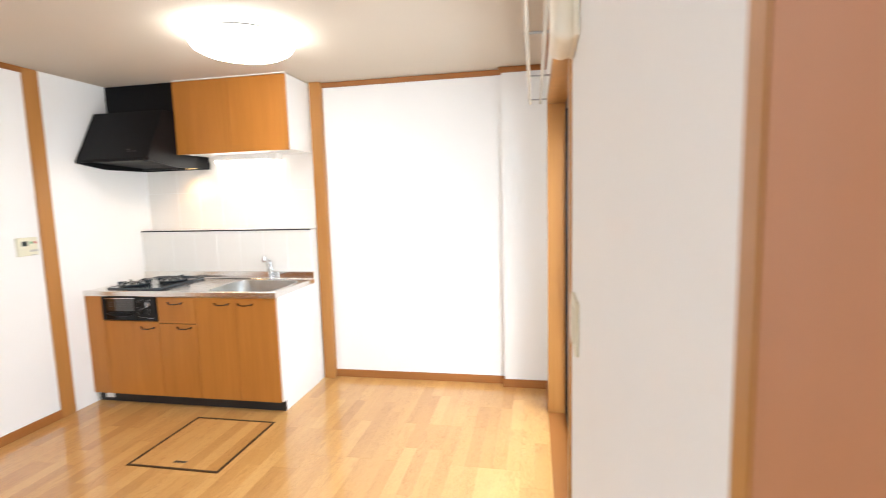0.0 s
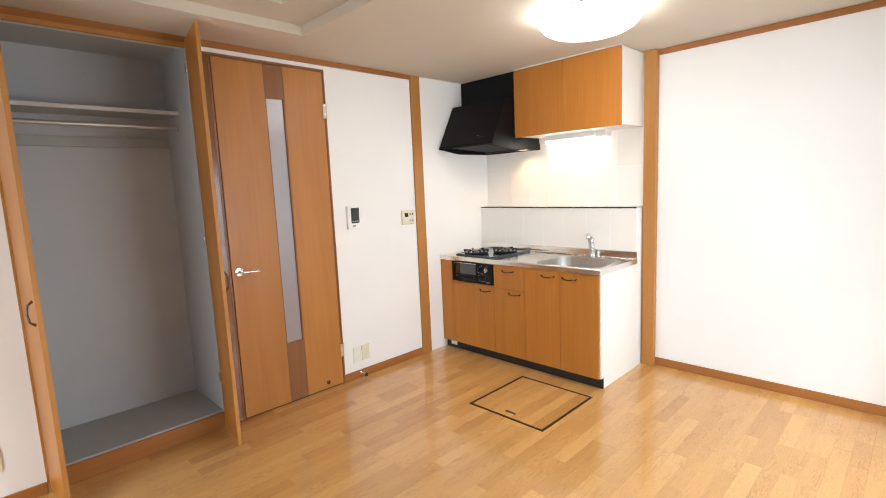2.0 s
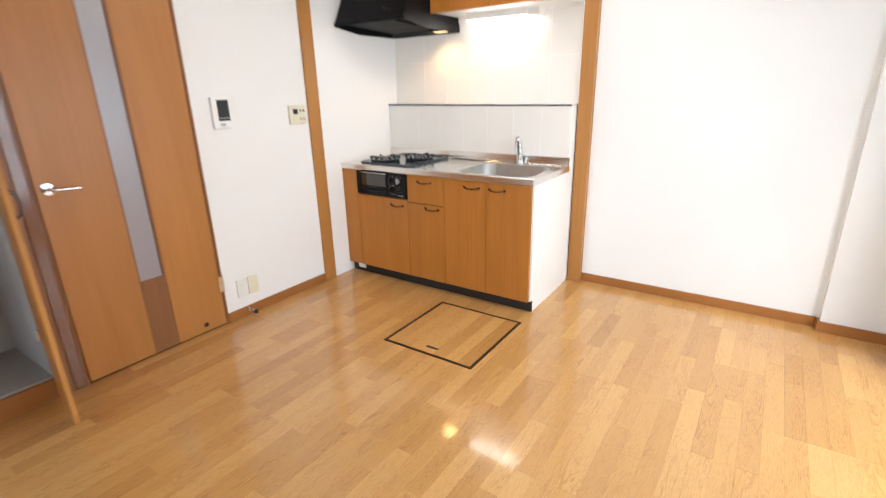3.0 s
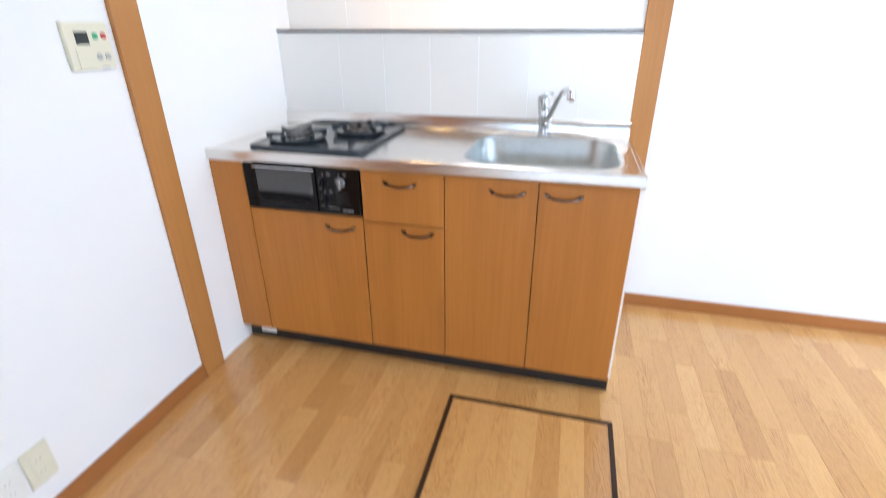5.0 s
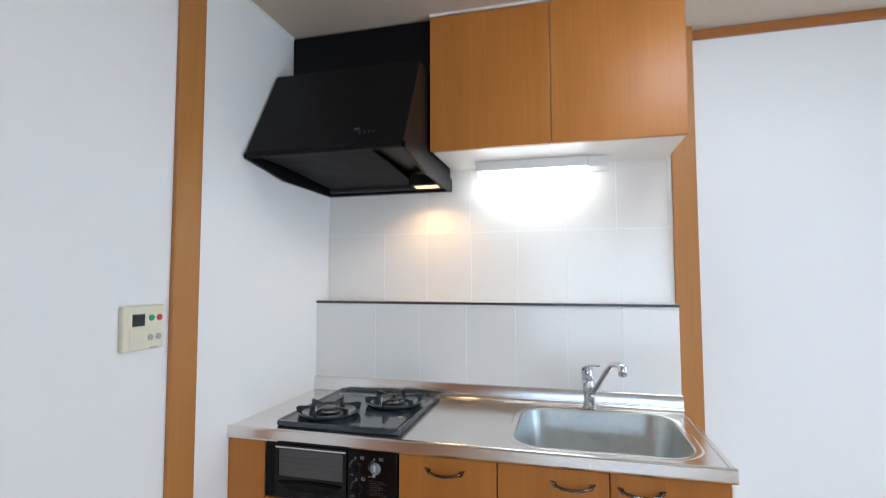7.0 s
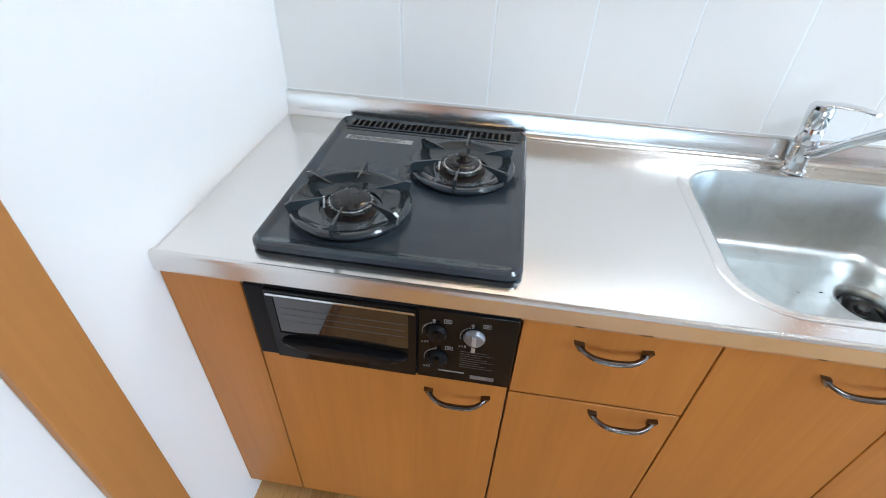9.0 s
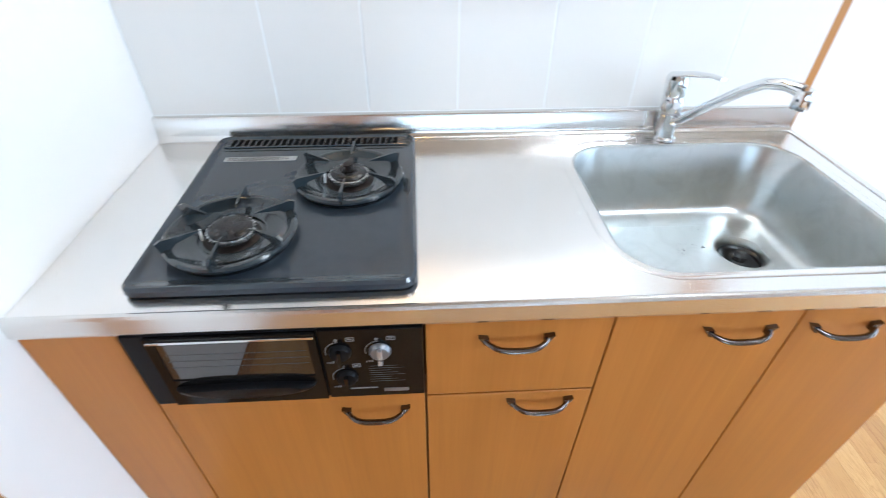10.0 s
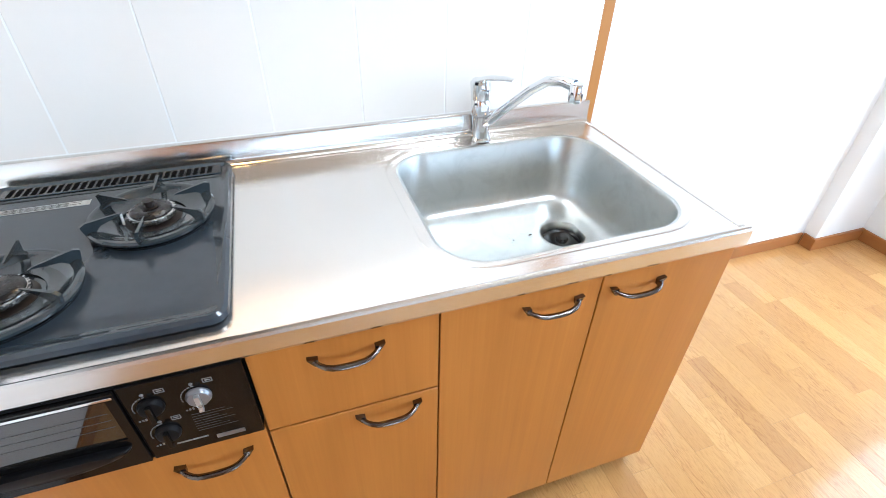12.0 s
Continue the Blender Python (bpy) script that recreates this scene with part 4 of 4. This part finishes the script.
# ---- wall fittings ----
rc = thing("water_heater_remote", (0.006, -0.135, 1.22), "cream water heater remote with small display", "remote panel")
part("case", box(0.0, 0.018, -0.194, -0.062, 1.159, 1.279, 0.004), CREAM, rc)
part("display", box(0.018, 0.0195, -0.168, -0.130, 1.224, 1.256), LCD, rc, "dark display")
for y, z, m in ((-0.108, 1.244, GREEN), (-0.082, 1.244, RED), (-0.110, 1.191, GREY_PLASTIC), (-0.083, 1.191, GREY_PLASTIC)):
    part("button", prism(circle(y, z, 0.0085, 18), 0.018, 0.0205, "x"), m, rc)
for k in range(3):
    part("print_line", box(0.018, 0.0185, -0.170, -0.135, 1.206 - 0.012 * k, 1.209 - 0.012 * k), GREY_PLASTIC, rc)
part("flap", box(0.018, 0.0200, -0.176, -0.128, 1.162, 1.216, 0.0008), CREAM, rc)
part("badge", box(0.018, 0.0188, -0.110, -0.085, 1.160, 1.165), GREY_PLASTIC, rc)

ic = thing("door_intercom", (0.006, -0.672, 1.26), "white wall intercom with dark screen", "intercom")
part("case", box(0.0, 0.022, -0.728, -0.618, 1.172, 1.345, 0.005), WHITE_PLASTIC, ic)
part("screen", box(0.022, 0.0235, -0.698, -0.626, 1.215, 1.330, 0.0005), LCD, ic, "dark screen")
part("button", box(0.022, 0.0245, -0.690, -0.660, 1.186, 1.202, 0.001), GREY_PLASTIC, ic)
for k in range(3):
    part("screen_icon", box(0.0235, 0.0238, -0.690 + 0.022 * k, -0.676 + 0.022 * k, 1.226, 1.233), GREY_PLASTIC, ic)

def low_plate(y0, y1, m, label, name, category):
    """A plate low on the wall with one insert and its slots."""
    ob = thing(name, (0.004, (y0 + y1) / 2, 0.19), label, category)
    part("plate", box(0.0, 0.008, y0, y1, 0.132, 0.252, 0.003), m, ob)
    yc = (y0 + y1) / 2
    part("insert", box(0.008, 0.010, yc - 0.018, yc + 0.018, 0.152, 0.232, 0.001), m, ob)
    for z in (0.172, 0.211):
        for s in (-0.006, 0.005):
            part("slot", box(0.0098, 0.0103, yc + s - 0.0008, yc + s + 0.0008, z - 0.004, z + 0.004), GREY_PLASTIC, ob)
    return ob


low_plate(-0.672, -0.600, CREAM, "cream socket plate low on the wall", "wall_outlet", "wall socket")
low_plate(-0.752, -0.680, PALE_CREAM, "pale socket plate beside a cream one", "wall_outlet", "wall socket")
o2 = thing("wall_outlet", (0.004, -2.80, 0.25), "cream socket plate low on the wall", "wall socket")
part("plate", box(0.0, 0.008, -2.85, -2.775, 0.19, 0.31, 0.003), CREAM, o2)
part("socket", box(0.008, 0.010, -2.832, -2.794, 0.21, 0.29, 0.001), WHITE_PLASTIC, o2)

st = thing("door_stop", (0.012, -0.69, 0.036), "small metal door stop on the skirting", "door stop")
turned("post", lathe([(0.015, 0), (0.015, 0.003), (0.0065, 0.006), (0.0065, 0.048), (0.012, 0.050), (0.012, 0.056)], (0, 0, 0), 20), CHROME, st, pose(0.012, -0.69, 0.036, 0, 90, 0), "chrome post", True)
turned("buffer", lathe([(0.0135, 0.056), (0.0150, 0.058), (0.0150, 0.066), (0.0120, 0.069), (0.0115, 0.067), (0.004, 0.067)], (0, 0, 0), 20), KICK, st, pose(0.012, -0.69, 0.036, 0, 90, 0), "dark rubber ring", True)

sw = thing("light_switch", (XE - 0.004, -1.66, 1.20), "cream light switch plate beside the window", "light switch")
part("plate", box(XE - 0.009, XE, -1.720, -1.605, 1.143, 1.256, 0.003), SWITCH_CREAM, sw)
part("rocker", box(XE - 0.012, XE - 0.009, -1.695, -1.630, 1.162, 1.236, 0.001), SWITCH_CREAM, sw)

wb = thing("wall_box", (XE - 0.03, -1.62, 1.77), "cream rounded plastic box on the wall by the window", "wall box")
part("case", box(XE - 0.053, XE - 0.002, -1.705, -1.545, 1.765, 2.12, 0.024, 5), BOX_CREAM, wb, "", True)
part("back_plate", box(XE - 0.010, XE, -1.712, -1.538, 1.772, 2.125, 0.004), BOX_CREAM, wb, "", True)

hk = thing("curtain_hook", (XE - 0.01, 0.57, 1.0), "small white curtain tie-back hook on the wall", "hook")
part("plate", box(XE - 0.004, XE, 0.562, 0.578, 0.985, 1.015, 0.001), WHITE_PLASTIC, hk)
part("hook", tube([(XE - 0.003, 0.57, 1.005), (XE - 0.018, 0.57, 0.998), (XE - 0.022, 0.57, 1.008), (XE - 0.021, 0.57, 1.016)], 0.0035, 8), WHITE_PLASTIC, hk, "", True)

cr = thing("curtain_rail", (3.275, -0.5, 2.05), "double white curtain rail on brackets above the window", "curtain rail")
for x in (3.243, 3.308):
    part("rail", box(x - 0.008, x + 0.008, -1.56, 0.58, 2.048, 2.062, 0.003), plain("rail_cream", (0.48, 0.42, 0.33), 0.35) if x < 3.28 else bpy.data.materials["rail_cream"], cr)
for y in (-1.48, -0.80, -0.12, 0.52):
    part("bracket", box(3.232, XE, y - 0.008, y + 0.008, 2.063, 2.070, 0.001), GREY_PLASTIC, cr)

# ---- floor hatch ----
hx0, hx1, hy0, hy1 = 0.974, 1.553, -0.492, 0.108
hatch = thing("floor_hatch", (1.2635, -0.192, 0.0), "square underfloor storage hatch with dark metal frame", "floor hatch")
part("frame", boxes((hx0 - 0.002, hx1 + 0.002, hy0 - 0.002, hy0 + 0.014, -0.01, 0.003), (hx0 - 0.002, hx1 + 0.002, hy1 - 0.014, hy1 + 0.002, -0.01, 0.003), (hx0 - 0.002, hx0 + 0.014, hy0 + 0.014, hy1 - 0.014, -0.01, 0.003), (hx1 - 0.014, hx1 + 0.002, hy0 + 0.014, hy1 - 0.014, -0.01, 0.003)), plain("bronze_frame", (0.045, 0.022, 0.012), 0.4, 0.3), hatch, "dark bronze frame")
hw = (hx1 - hx0 - 0.030) / 7
for k in range(7):
    part("board", box(hx0 + 0.015 + hw * k, hx0 + 0.0148 + hw * (k + 1), hy0 + 0.0145, hy1 - 0.0145, -0.008, 0.0022, 0.0005, 1), OAK, hatch)
part("pull_plate", box(1.225, 1.305, hy0 + 0.060, hy0 + 0.080, 0.0020, 0.0045, 0.001), plain("dull_metal", (0.22, 0.17, 0.12), 0.35, 0.7), hatch, "recessed metal pull")
part("pull_slot", box(1.232, 1.298, hy0 + 0.065, hy0 + 0.075, 0.0045, 0.0050), plain("pull_dark", (0.06, 0.05, 0.04), 0.5, 0.3), hatch)

# ---- wall tiles ----
tx = [0.005, 0.295, 0.502, 0.709, 0.916, 1.123, 1.330, 1.536]
rng = random.Random(5)


def tile_row(parent, y, z0, z1):
    shared = {}
    for a, b in zip(tx, tx[1:]):
        w = round(b - a - 0.0034, 4)
        if w not in shared:
            bm = box(-w / 2, w / 2, -0.003, 0.003, -(z1 - z0) / 2 + 0.0016, (z1 - z0) / 2 - 0.0016, 0.0007, 1)
            me = bpy.data.meshes.new("tile")
            bm.to_mesh(me)
            bm.free()
            me.materials.append(TILE)
            shared[w] = me
        t = new("tile", shared[w])
        t.parent = parent
        t.matrix_local = pose((a + b) / 2, y + 0.0004 + rng.uniform(-0.0002, 0.0002), (z0 + z1) / 2, rng.uniform(-0.1, 0.1), 0, rng.uniform(-0.12, 0.12))


tile_row(bpy.data.objects["tile_backing_low"], 0.8225, 0.909, 1.2315)
for z0, z1 in ((1.248, 1.556), (1.556, 1.866), (1.866, 2.176)):
    tile_row(bpy.data.objects["tile_backing_high"], 0.932, z0, z1)

# ---- floor ----
floor = solid("floor", boxes((-0.12, XE + 0.25, YS - 0.15, 1.09, -0.16, -0.009)), UNDERLAY, "varnished oak strip floor", kind="structure")
PW = 0.0758
meshes = {}


def plank_mesh(length):
    if length not in meshes:
        bm = box(0.0001, PW - 0.0001, 0.0001, length - 0.0001, -0.009, 0.0, 0.0004, 1)
        me = bpy.data.meshes.new("plank")
        bm.to_mesh(me)
        bm.free()
        me.materials.append(OAK)
        meshes[length] = me
    return meshes[length]


rng, rng2 = random.Random(11), random.Random(4)
rest = bmesh.new()
x = 0.0
while x < XE:
    y = 0.965 - rng.choice((0.0, 0.15, 0.30, 0.45))
    first = 0.965 - y
    runs = [(y, first)] if first > 0.01 else []
    while y > -1.75:
        length = rng.choice((0.30, 0.45, 0.45, 0.60, 0.75))
        y -= length
        runs.append((y, length))
    for py, length in runs:
        p = new("plank", plank_mesh(round(length, 3)))
        p.parent = floor
        p.matrix_local = pose(x, py, 0, rng2.uniform(-0.03, 0.03), rng2.uniform(-0.10, 0.10), 0)
    while y > YS:
        length = rng.choice((0.30, 0.45, 0.60, 0.75))
        y2 = max(YS, y - length)
        add_box(rest, x + 0.0003, x + PW - 0.0003, y2 + 0.0003, y - 0.0003, -0.009, 0.0)
        y = y2
    x += PW
tagged(part("floor_boards", rest, OAK, floor), kind="stuff")
